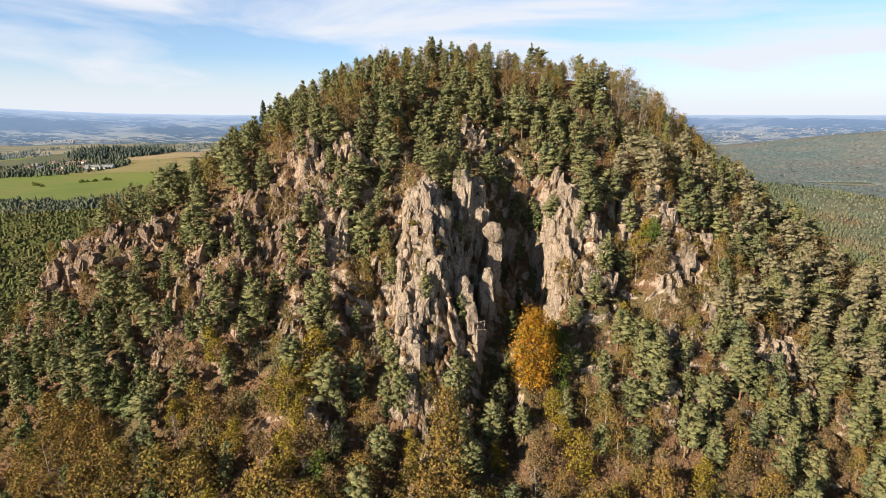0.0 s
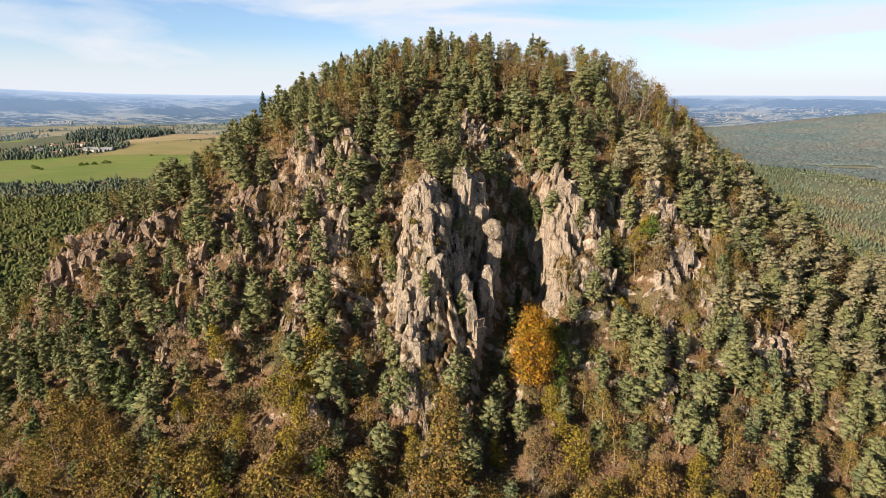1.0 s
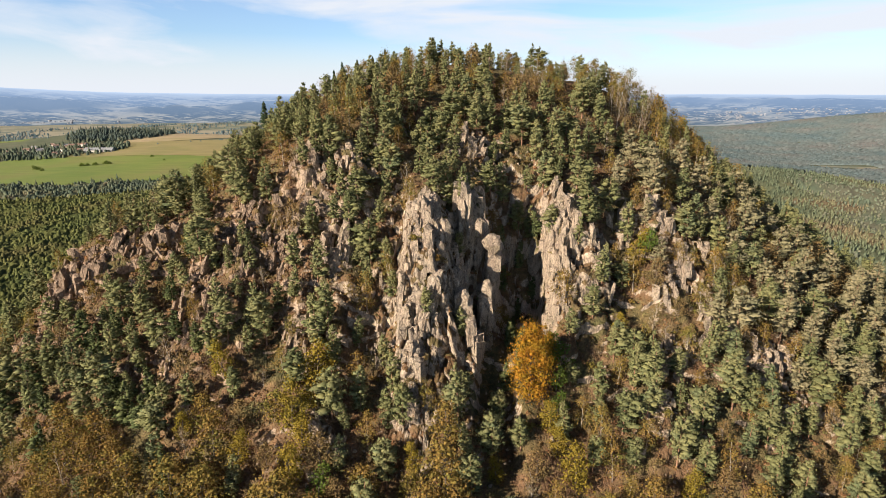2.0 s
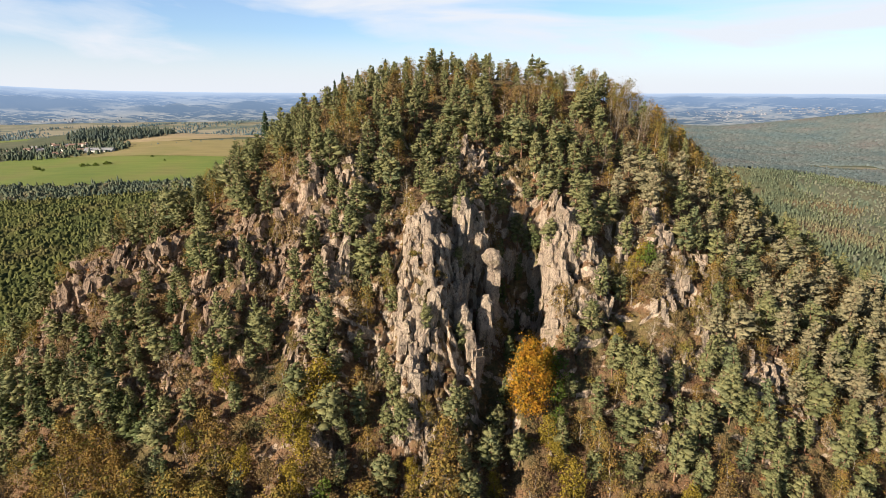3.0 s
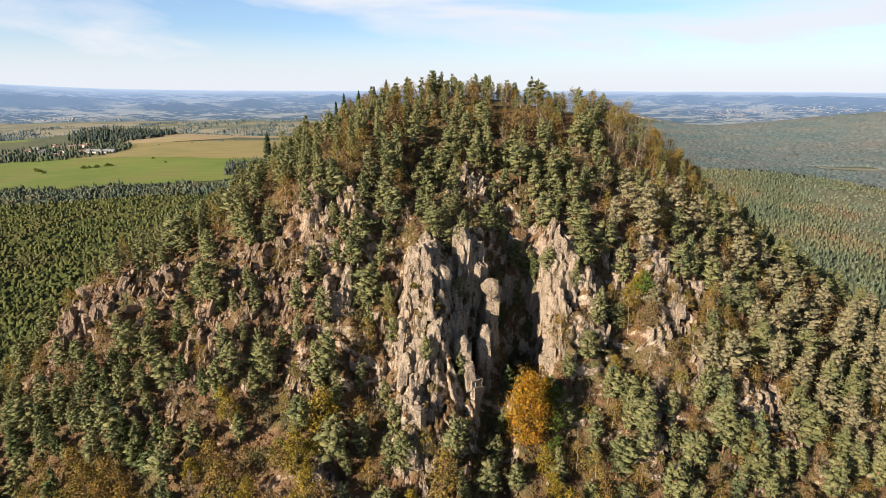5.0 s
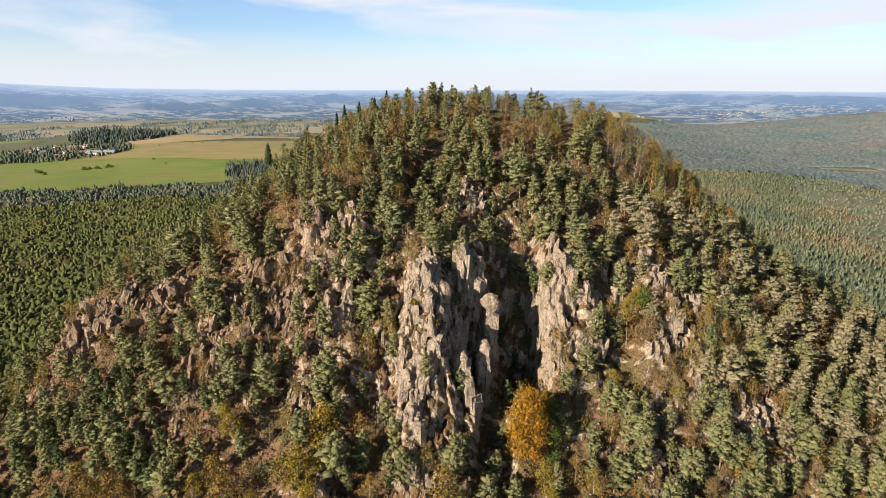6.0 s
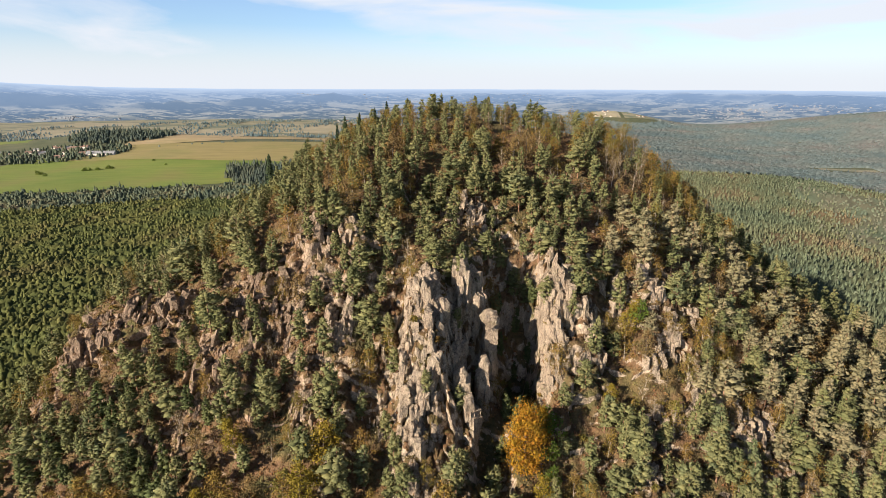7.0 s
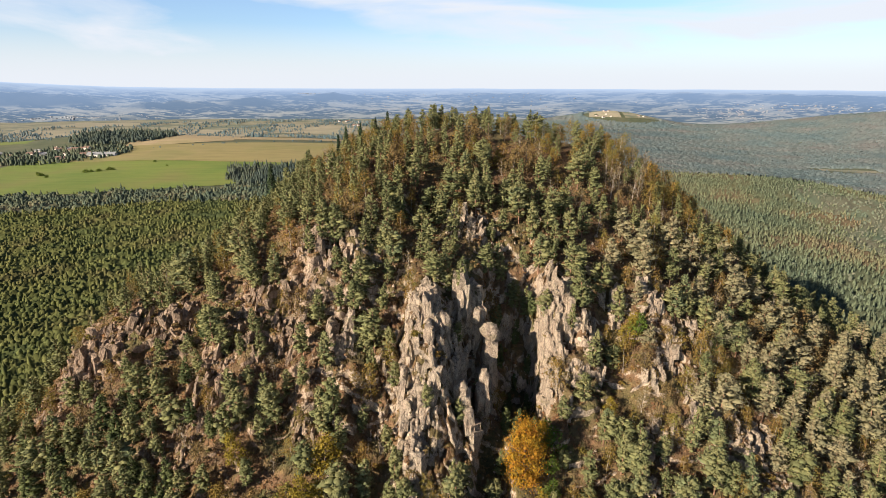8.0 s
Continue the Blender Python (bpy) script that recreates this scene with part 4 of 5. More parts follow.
for x, y in sow(300, 5.0, lambda x, y: 0.75, (-60, 130, 226, 268)):
    k = rng.random()
    kind = birch if k < 0.5 else rusty if k < 0.68 else broad if k < 0.8 else bare
    s = rng.uniform(0.85, 1.2) + 0.35 * float(smooth01(40, 80, x))
    kind.stand(x, y, rng.uniform(0, 6.28), s, s * rng.uniform(0.9, 1.2), int(rng.integers(3)))
pines = sow(1500, 5.0, lambda x, y: 0.75 * (1 - 0.8 * float(rib_weight(np.float64(x), np.float64(y)))), (-165, -55, 104, 152)) + sow(5500, 6.2, dense, (45, 205, 98, 225)) + sow(7000, 4.7, dense, (-185, 205, 98, 280))
pines.sort(key=lambda p: p[1])
light = [pine_shape(70 + k, 10, (2.1, 2.3, 1.9, 2.2, 2.3, 2.1, 2.45)[k], (0.12, 0.2, 0.1, 0.16, 0.2, 0.14, 0.25)[k], 14.0, 0.30, False, (0.7, 0.6, 0.8, 0.65, 0.4, 0.34, 0.42)[k]) for k in range(7)]
lots, dark_lots, pale_lots = [[] for _ in light], [[] for _ in light], [[] for _ in light]
for i, (x, y) in enumerate(pines):
    s, t, which = rng.uniform(0.8, 1.4), rng.uniform(0, 6.28), int(rng.integers(len(pine.shapes)))
    s = min(s, 1.22) if y > 235 else s
    s *= 1 - 0.03 * float(smooth01(210, 250, y)) + 0.32 * float(smooth01(45, 80, x)) * float(smooth01(225, 205, y))
    h = s * rng.uniform(0.85, 1.1)
    if i < 196:
        (fir if x < -62 and i % 5 < 2 else pine).stand(x, y, t, s * 1.08, h, which)
    elif x < -72 and y < 168 and i % 3 == 0:
        dark_lots[which % 4].append((x, y, floor_at(x, y) - 0.25, t, s * 1.12, h))
    else:
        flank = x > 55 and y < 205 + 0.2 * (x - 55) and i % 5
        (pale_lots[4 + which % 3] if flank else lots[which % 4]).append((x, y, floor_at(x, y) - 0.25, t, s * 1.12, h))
for name, label, rows, leaves in (("pine_wood", "dense green pine wood covering the upper crag", lots, PINE), ("pine_wood", "grey-green pine wood on the eastern flank, coloured paler for sunlight", pale_lots, SUNLIT_PINE), ("fir_wood", "dark green fir wood on the western foot of the crag", dark_lots, FIR)):
    wood = tagged(new(name), label, "wood", kind="stuff")
    part("trunks", mesh_of(name + "_trunks", *joined([scatter(light[k][0], l) for k, l in enumerate(rows) if l]), PINE_BARK), wood)
    part("crowns", mesh_of(name + "_crowns", *joined([scatter(light[k][1], l) for k, l in enumerate(rows) if l]), leaves), wood)

shrubs = sow(1600, 2.4, lambda x, y: 0.55, (-150, 130, 105, 215))
for i, (x, y) in enumerate(shrubs[:520]):
    (bracken if rng.random() < 0.5 else shrub).stand(x, y, rng.uniform(0, 6.28), rng.uniform(0.7, 1.6), rng.uniform(0.6, 1.5), i, 0.1)


def tuft_shape(seed):
    r = np.random.default_rng(seed)
    return clump(r, (0, 0, 0.15), 0.55, 9, 0.42, 0.6, 0.45)


tufts = [[], [], []]
grow = np.random.default_rng(99)
for _ in range(21000):
    x, y = grow.uniform(-150, 140), grow.uniform(98, 250)
    if grow.random() < 0.98 - (0.5 if x < -20 else 0.75) * float(rib_weight(np.float64(x), np.float64(y))):
        s = grow.uniform(0.5, 1.5)
        tufts[int(grow.integers(3))].append((x, y, floor_at(x, y), grow.uniform(0, 6.28), s, s * grow.uniform(0.5, 1.1)))
heath = tagged(new("undergrowth", mesh_of("undergrowth", *joined([scatter(tuft_shape(k), l) for k, l in enumerate(tufts)]), HEATH)),
               "rusty bracken, heather and dry grass between the rocks", "undergrowth", kind="stuff")


def cone_tree(seed, tiers=2, sides=7):
    """A small conifer for far woods: stacked skirts of ragged boughs."""
    r = np.random.default_rng(seed)
    vs, fs = [], []
    for t in range(tiers):
        z0, z1, w = 0.6 + 3.0 * t, 5.2 + 3.9 * t, 2.2 - 0.75 * t
        n = len(vs)
        for k in range(sides):
            a, q = 6.28 * k / sides + t, w * ((1.1 if k % 2 else 0.55) + 0.25 * r.random())
            vs.append((q * math.cos(a), q * math.sin(a), z0 + (0.0 if k % 2 else 1.2) + r.normal() * 0.3))
        vs.append((r.normal() * 0.1, r.normal() * 0.1, z1))
        fs += [(n + k, n + (k + 1) % sides, n + sides) for k in range(sides)]
    return np.array(vs, dtype=float), np.array(fs, dtype=int)


def round_tree(seed, sides=5, blades=4):
    """A small broadleaf for far woods: an uneven domed crown with a leafy fringe."""
    r = np.random.default_rng(seed)
    vs = [(1.7 * q * math.cos(6.28 * k / sides), 1.7 * q * math.sin(6.28 * k / sides), 0.7 + r.random()) for k in range(sides) for q in (0.85 + 0.3 * r.random(),)]
    vs += [(1.45 * q * math.cos(6.28 * (k + 0.5) / sides), 1.45 * q * math.sin(6.28 * (k + 0.5) / sides), 3.6 + 1.1 * r.random()) for k in range(sides) for q in (0.75 + 0.4 * r.random(),)]
    vs.append((r.normal() * 0.3, r.normal() * 0.3, 5.3))
    fs = [f for k in range(sides) for f in ((k, (k + 1) % sides, sides + k), ((k + 1) % sides, sides + (k + 1) % sides, sides + k), (sides + k, sides + (k + 1) % sides, 2 * sides))]
    dome = (np.array(vs, dtype=float), np.array(fs, dtype=int))
    return joined([dome, clump(r, (0, 0, 3.2), 1.7, blades, 1.0, 1.2, 0.85)]) if blades else dome


# ---- rock outcrops ----
def rock_block(seed):
    """An angular block with broad split faces, taller than wide."""
    r = random.Random(seed)
    bm = bmesh.new()
    bmesh.ops.create_cube(bm, size=2.0)
    bm.transform(Matrix.Diagonal((r.uniform(0.75, 1.1), r.uniform(0.65, 1.0), r.uniform(1.5, 2.3), 1)))
    for k in range(9):
        way = Vector((r.gauss(0, 1), r.gauss(0, 1), r.gauss(0.35, 0.55))).normalized()
        at = way * (0.62 + 0.9 * abs(way.z) + r.uniform(0.05, 0.42))
        cut = bmesh.ops.bisect_plane(bm, geom=bm.verts[:] + bm.edges[:] + bm.faces[:], plane_co=at, plane_no=way, clear_outer=True)
        rim = [g for g in cut["geom_cut"] if isinstance(g, bmesh.types.BMEdge)]
        if len(rim) > 2:
            bmesh.ops.edgeloop_fill(bm, edges=rim)
    bmesh.ops.triangulate(bm, faces=bm.faces[:])
    for v in bm.verts:
        v.co += Vector((r.gauss(0, 0.09), r.gauss(0, 0.09), r.gauss(0, 0.13)))
    bmesh.ops.recalc_face_normals(bm, faces=bm.faces[:])
    me = bpy.data.meshes.new("rock")
    bm.to_mesh(me)
    bm.free()
    me.materials.append(ROCK)
    return me


BLOCKS = [rock_block(k) for k in range(40)]
# x, y, half-width, half-depth, number of blocks, size, lean in degrees
CROPS_MID = [(-6, 150, 7, 17, 66, 1.0, 2), (-7, 150, 6, 16, 30, 1.5, 2), (5.5, 160, 2.0, 14, 20, 1.7, 0), (4.4, 150, 2.2, 3, 9, 1.1, -3), (38, 175, 5.5, 8, 44, 1.45, 0), (36, 163, 4, 6, 26, 1.2, 0), (7, 196, 8, 6, 22, 1.2, 8),
             (-7, 128, 5, 3, 12, 1.0, 0), (-30, 122, 5, 4, 10, 1.0, 0), (-3, 162, 8, 7, 26, 1.5, 0), (14, 156, 2.5, 6, 14, 1.3, 0), (-8, 138, 4, 6, 20, 1.4, 3), (9, 169, 4, 5, 18, 1.4, 0), (35, 170, 2, 9, 14, 1.5, 0), (-6, 126, 5, 5, 12, 1.0, 0)]
CROPS_WEST = [(-39, 181, 13, 6, 34, 1.15, -4), (-47, 172, 5, 4, 10, 0.9, 12), (-32, 163, 5, 4, 16, 1.5, 10), (-96, 178, 13, 6, 32, 1.3, 22), (-120, 170, 11, 8, 40, 1.4, 8), (-57, 166, 12, 9, 44, 0.95, 16),
              (-73, 154, 9, 6, 26, 1.0, 14), (-42, 145, 4, 5, 14, 0.9, 10), (-85, 145, 10, 6, 20, 0.75, 0), (-62, 176, 5, 4, 10, 0.9, 10), (-20, 150, 6, 8, 14, 0.8, 5)]
CROPS_EAST = [(74, 184, 5, 5, 16, 1.5, 0), (78, 171, 4, 5, 12, 1.3, 0), (69, 163, 4, 3, 9, 0.9, 0), (100, 157, 9, 6, 24, 1.2, -6), (93, 164, 5, 4, 9, 0.9, 0), (115, 146, 5, 4, 9, 1.0, 0), (61, 137, 3, 3, 7, 1.1, 0),
              (76, 151, 5, 3, 9, 0.9, 0), (60, 182, 5, 4, 10, 1.1, 0), (50, 168, 4, 6, 8, 1.0, 0), (90, 180, 6, 4, 8, 0.9, 0), (84, 159, 5, 7, 15, 1.1, 0), (66, 149, 5, 6, 12, 1.05, 0), (95, 145, 4, 6, 10, 1.05, 0)]
rock_rng = random.Random(8)


def outcrop(x, y, rx, ry, count, size, lean):
    """A crag of split blocks half buried in the slope."""
    root = tagged(new("rock_outcrop"), "craggy pinkish-grey rock outcrop split into upright slabs", "rock", "rock outcrops")
    root.location = (x, y, floor_at(x, y))
    for k in range(int(count * 3.5)):
        a, d = rock_rng.uniform(0, 6.28), math.sqrt(rock_rng.random())
        px, py = x + rx * d * math.cos(a), y + ry * d * math.sin(a)
        s = size * rock_rng.choice((0.24, 0.32, 0.40, 0.50, 0.66, 0.85, 1.2))
        ob = part("rock", BLOCKS[rock_rng.randrange(len(BLOCKS))], root)
        fin = rock_rng.random() < (0.8 if x < -25 else 0.65)
        ob.rotation_euler = (radians(rock_rng.uniform(-16, 4)), radians(lean + rock_rng.uniform(-9, 9)), rock_rng.uniform(-0.35, 0.35) if fin else rock_rng.uniform(0, 6.28))
        ob.scale = (s * (rock_rng.uniform(0.45, 0.75) if fin else rock_rng.uniform(0.8, 1.25)), s * (rock_rng.uniform(1.1, 1.7) if fin else rock_rng.uniform(0.8, 1.1)), s * rock_rng.uniform(0.8, 1.45))
        ob.location = Vector((px, py, floor_at(px, py) + s * rock_rng.uniform(-0.9, 0.3))) - root.location


for row in CROPS_MID + CROPS_WEST + CROPS_EAST:
    outcrop(*row)


def stone_shape(seed):
    """A broken stone with a dozen corners."""
    r = np.random.default_rng(seed)
    v = PAD * (0.6 + 0.6 * r.random((8, 1))) * np.array([0.6, 0.5, 0.65])
    return v, PAD_FACES


stones = [[] for _ in range(4)]
strew = np.random.default_rng(41)
for _ in range(9000):
    x, y = strew.uniform(-140, 125), strew.uniform(112, 205)
    if strew.random() < 0.08 + 0.85 * float(rib_weight(np.float64(x), np.float64(y))):
        s = strew.uniform(0.35, 1.3) ** 1.4
        stones[int(strew.integers(4))].append((x, y, floor_at(x, y) + 0.1 * s, strew.uniform(0, 6.28), s, s * strew.uniform(0.7, 1.6)))
tagged(new("loose_stones", mesh_of("loose_stones", *joined([scatter(stone_shape(90 + k), l) for k, l in enumerate(stones)]), ROCK)), "broken pinkish-grey stones lying on the ledges", "stones", kind="stuff")


def pillar(x, y, top, foot):
    """The free-standing column beside the cleft, in stacked blocks."""
    root = tagged(new("rock_pillar"), "slender stacked rock column standing beside the dark cleft", "rock", "rock outcrops")
    root.location = (x, y, foot)
    z, k = foot, 0
    while z < top - 2:
        ob = part("rock", BLOCKS[k % len(BLOCKS)], root)
        ob.rotation_euler = (radians(rock_rng.uniform(-5, 5)), radians(rock_rng.uniform(-5, 5)), k * 1.3)
        ob.scale = (rock_rng.uniform(1.6, 2.5), rock_rng.uniform(1.8, 2.6), rock_rng.uniform(1.2, 1.9))
        ob.location = (rock_rng.uniform(-0.7, 0.7), rock_rng.uniform(-0.5, 0.5), z - foot + 1.0)
        z, k = z + 3.0, k + 1
    return root


def boulder(x, y, z, wide, high):
    """A rounded block weathered into layers."""
    bm = bmesh.new()
    bmesh.ops.create_icosphere(bm, subdivisions=4, radius=1.0)
    for v in bm.verts:
        c = v.co.copy()
        n = noise.noise(c * 1.2) * 0.34 + noise.noise(c * 3) * 0.10
        layer = 0.025 * math.sin(c.z * 11 + 2.5 * noise.noise(c * 2))
        v.co = Vector((c.x * wide * (1 + n + layer), c.y * wide * 0.85 * (1 + n + layer), c.z * high * (1 + n)))
    me = bpy.data.meshes.new("boulder")
    bm.to_mesh(me)
    bm.free()
    me.materials.append(ROCK)
    ob = tagged(new("boulder", me), "rounded layered boulder balanced on top of the rock column", "boulder")
    ob.location = (x, y, z)


pillar(15.2, 163.0, 114.5, 92)
pillar(6.0, 147.0, 107.5, 82)
pillar(12.5, 152.5, 107.0, 82)
pillar(8.8, 143.5, 99.0, 80)
boulder(15.2, 162.0, 116.4, 3.1, 2.9)


# ---- the country round about ----
FAR_SHAPES = [cone_tree(1), cone_tree(2), round_tree(3), round_tree(4)]
DISTANT_SHAPES = [cone_tree(5, 1, 6), cone_tree(6, 1, 7), round_tree(7, 5, 0), round_tree(8, 4, 0)]


def grove_edge(y):
    return 9 * math.sin(y / 13) + 12 * math.sin(y / 31 + 1) + 0.12 * (y - 1060)


def in_field(x, y):
    """The open farmland on the plateau."""
    edge = 890 + 0.20 * (x + 735) + 9 * math.sin(x / 47) + 7 * math.sin(x / 19) + 5 * math.sin(x / 7)
    grove = x > -0.392 * y + grove_edge(y) and y < 1165
    return x < 40 and y > edge and not grove


def far_wood(x, y):
    if in_field(x, y) or (abs(x) < 195 and 60 < y < 330):
        return 0.0
    if ((x - 870) / 190) ** 2 + ((y - 2800) / 110) ** 2 < 1:
        return 0.06
    if 1000 < x < 1170 and 1440 < y < 1540:
        return 0.1
    return 1.0


far_rng = np.random.default_rng(77)


def plant_far(lots, count, near, far, left, right, size, mix, keep):
    """Woods between two distances and two bearings (degrees)."""
    for _ in range(count):
        d = math.sqrt(far_rng.uniform(near * near, far * far))
        a = radians(far_rng.uniform(left, right))
        x, y = d * math.sin(a), d * math.cos(a)
        if far_rng.random() > keep(x, y):
            continue
        which = (0 if far_rng.random() < 0.5 else 1) if far_rng.random() < mix else (2 if far_rng.random() < 0.5 else 3)
        s = size * far_rng.uniform(0.7, 1.3)
        lots[which].append((x, y, floor_at(x, y) - 0.6, far_rng.uniform(0, 6.28), s, s * far_rng.uniform(0.85, 1.3)))


def canopy(near, far, left, right, rows, cols, size, keep, seed, rough=2.2):
    """The closed roof of a wood between two distances and two bearings (degrees): a sheet of uneven tree tops."""
    r = np.random.default_rng(seed)
    d, a = (g.ravel() for g in np.meshgrid(np.geomspace(near, far, rows), np.radians(np.linspace(left, right, cols)), indexing="ij"))
    d = d * (1 + r.uniform(-0.4, 0.4, d.shape) * math.log(far / near) / rows)
    a = a + r.uniform(-0.4, 0.4, a.shape) * radians(right - left) / cols
    x, y = d * np.sin(a), d * np.cos(a)
    z = land_z(x, y) + size * (3.0 + r.uniform(-rough, rough, d.shape))
    inside = np.array([keep(px, py) > 0.5 for px, py in zip(x, y)])
    z = np.where(inside, z, land_z(x, y) - 3.0)
    k = (np.arange(rows - 1)[:, None] * cols + np.arange(cols - 1)[None]).ravel()
    k = k[inside[k] | inside[k + 1] | inside[k + cols] | inside[k + cols + 1]]
    return np.stack([x, y, z], axis=1), np.concatenate([np.stack([k, k + 1, k + cols + 1], axis=1), np.stack([k, k + cols + 1, k + cols], axis=1)])


def woods_of(name, label, lots, material, shapes=FAR_SHAPES, roof=None):
    root = tagged(new(name), label, "woodland", kind="stuff")
    if roof:
        part("canopy", mesh_of(name + "_canopy", *roof, material), root)
    part("crowns", mesh_of(name + "_crowns", *joined([scatter(shapes[k], l) for k, l in enumerate(lots) if l]), material), root)


band_lots, grove_lots = [[] for _ in FAR_SHAPES], [[] for _ in FAR_SHAPES]
autumn_lots = [[] for _ in FAR_SHAPES]
near_lots, far_lots, east_lots = [[] for _ in FAR_SHAPES], [[] for _ in FAR_SHAPES], [[] for _ in FAR_SHAPES]


def field_edge(x):
    return 890 + 0.20 * (x + 735)


def dark_belt(x, y):
    """The belt of older trees along the lower edge of the pasture."""
    return x < -150 and field_edge(x) - 125 + 30 * math.sin(x / 90) < y


plant_far(near_lots, 9500, 215, 1080, -48, -4, 1.0, 0.06, lambda x, y: 0.0 if dark_belt(x, y) else far_wood(x, y))
plant_far(band_lots, 9500, 560, 1150, -48, -8, 1.25, 0.08, lambda x, y: far_wood(x, y) if dark_belt(x, y) and y < field_edge(x) + 60 else 0.0)
plant_far(grove_lots, 3600, 980, 1300, -26, -8, 1.45, 0.75, lambda x, y: 1.0 if x > -0.385 * y + grove_edge(y) and x < -190 and field_edge(x) + 10 < y < 1160 + 8 * math.sin(x / 9) else 0.0)


def autumn(x, y):
    """Where broadleaf woods stand among the conifers of the eastern valley."""
    n = float(vnoise(np.float64(x / 85), np.float64(y / 130), np.float64(0), 91))
    low = smooth01(470, 640, x - 0.15 * (y - 750)) * smooth01(980, 820, y)
    rim = math.exp(-((y - 1160 - 0.12 * (x - 700)) / 45) ** 2)
    return min(1.0, max(0.0, 1.6 * float(low) + 0.8 * rim + 0.9 * n - 0.35))


plant_far(autumn_lots, 11000, 300, 1400, 14, 50, 0.95, 0.0, lambda x, y: far_wood(x, y) * autumn(x, y))
plant_far(east_lots, 17500, 215, 1180, 14, 50, 0.80, 0.95, lambda x, y: far_wood(x, y) * (1 - autumn(x, y)))
plant_far(far_lots, 11000, 1180, 3050, 6, 44, 1.0, 0.97, far_wood)
plant_far(far_lots, 1500, 1000, 2600, -6, 8, 1.7, 0.6, lambda x, y: 0.0 if in_field(x, y) and y < 1700 else 1.0)


def ellipse(cx, cy, rx, ry, inside=1.0):
    return lambda x, y: inside if ((x - cx) / rx) ** 2 + ((y - cy) / ry) ** 2 < 1 else 0.0


plant_far(grove_lots, 5200, 1350, 2000, -40, -20, 1.6, 0.4, ellipse(-890, 1560, 135, 130))
plant_far(band_lots, 5600, 1050, 1700, -44, -26, 1.5, 0.1, ellipse(-970, 1320, 220, 135, 0.5))
plant_far(near_lots, 1500, 860, 1250, -42, -18, 0.7, 0.0, lambda x, y: 0.5 if abs(y - field_edge(x)) < 16 else 0.0)
plant_far(far_lots, 5200, 1500, 2750, -40, -4, 1.5, 0.15, lambda x, y: 1.0 if float(vnoise(np.float64(x / 70), np.float64(y / 160), np.float64(0), 61)) > 0.05 and y > 1640 else 0.0)
for hx0, hy0, hx1, hy1, n in ((-770, 1345, -300, 1510, 26), (-840, 1660, -540, 1560, 22), (-770, 1085, -640, 1140, 0), (-1100, 1520, -700, 1660, 20), (-900, 1900, -200, 1980, 40), (-900, 2150, -300, 2300, 40)):
    for k in range(n):
        f = far_rng.random()
        x, y = hx0 + f * (hx1 - hx0), hy0 + f * (hy1 - hy0) + far_rng.normal() * 4
        s = far_rng.uniform(0.5, 1.1)
        far_lots[2 + k % 2].append((x, y, floor_at(x, y) - 0.4, k, s * 1.3, s * 0.9))
woods_of("valley_woodland", "mixed green woodland round the foot of the crag", near_lots, FAR_LEAF, roof=canopy(330, 1080, -48, -4, 130, 230, 0.9, lambda x, y: 0.0 if dark_belt(x, y) else far_wood(x, y), 201))
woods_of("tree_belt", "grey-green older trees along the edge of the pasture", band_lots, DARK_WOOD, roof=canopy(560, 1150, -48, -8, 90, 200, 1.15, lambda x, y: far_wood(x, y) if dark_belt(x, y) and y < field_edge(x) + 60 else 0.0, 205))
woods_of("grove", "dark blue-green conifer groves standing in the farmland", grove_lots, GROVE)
woods_of("plantation", "pale green conifer plantation mixed with rusty broadleaf trees", east_lots, HAZED_PLANTATION, roof=canopy(330, 1180, 12, 50, 150, 250, 0.75, lambda x, y: far_wood(x, y) * (1 - autumn(x, y)), 202, 3.0))
woods_of("autumn_woodland", "rusty and olive broadleaf woods in the valley", autumn_lots, HAZED_AUTUMN, roof=canopy(330, 1400, 14, 50, 110, 170, 0.85, lambda x, y: far_wood(x, y) * autumn(x, y), 203, 3.0))
woods_of("distant_woodland", "conifer woodland covering the far ridge, its colour blued for haze", far_lots, HAZED_SPRUCE, DISTANT_SHAPES, canopy(1180, 3100, 6, 46, 210, 330, 1.15, far_wood, 204, 3.4))

# lone bushes in the pasture
field_bush = Kind("field_bush", [leafy_shape(81, 5, 3.4, 26, 20, 0.6, 0.2, 0.1), leafy_shape(82, 5, 3.0, 22, 20, 0.6, 0.2, 0.1)], DARK_BARK, GREEN, "dark round bush standing alone in the pasture", "bush", "bushes in the pasture")
for i, (x, y, s) in enumerate(((-722, 1108, 1.3), (-712, 1111, 1.1), (-700, 1117, 1.2), (-688, 1130, 1.4), (-680, 1131, 1.0), (-797, 1083, 1.5), (-790, 1079, 1.1), (-770, 1062, 1.0), (-630, 1205, 0.8), (-585, 1165, 0.7))):
    field_bush.stand(x, y, i * 1.9, s * 1.2, s, i)


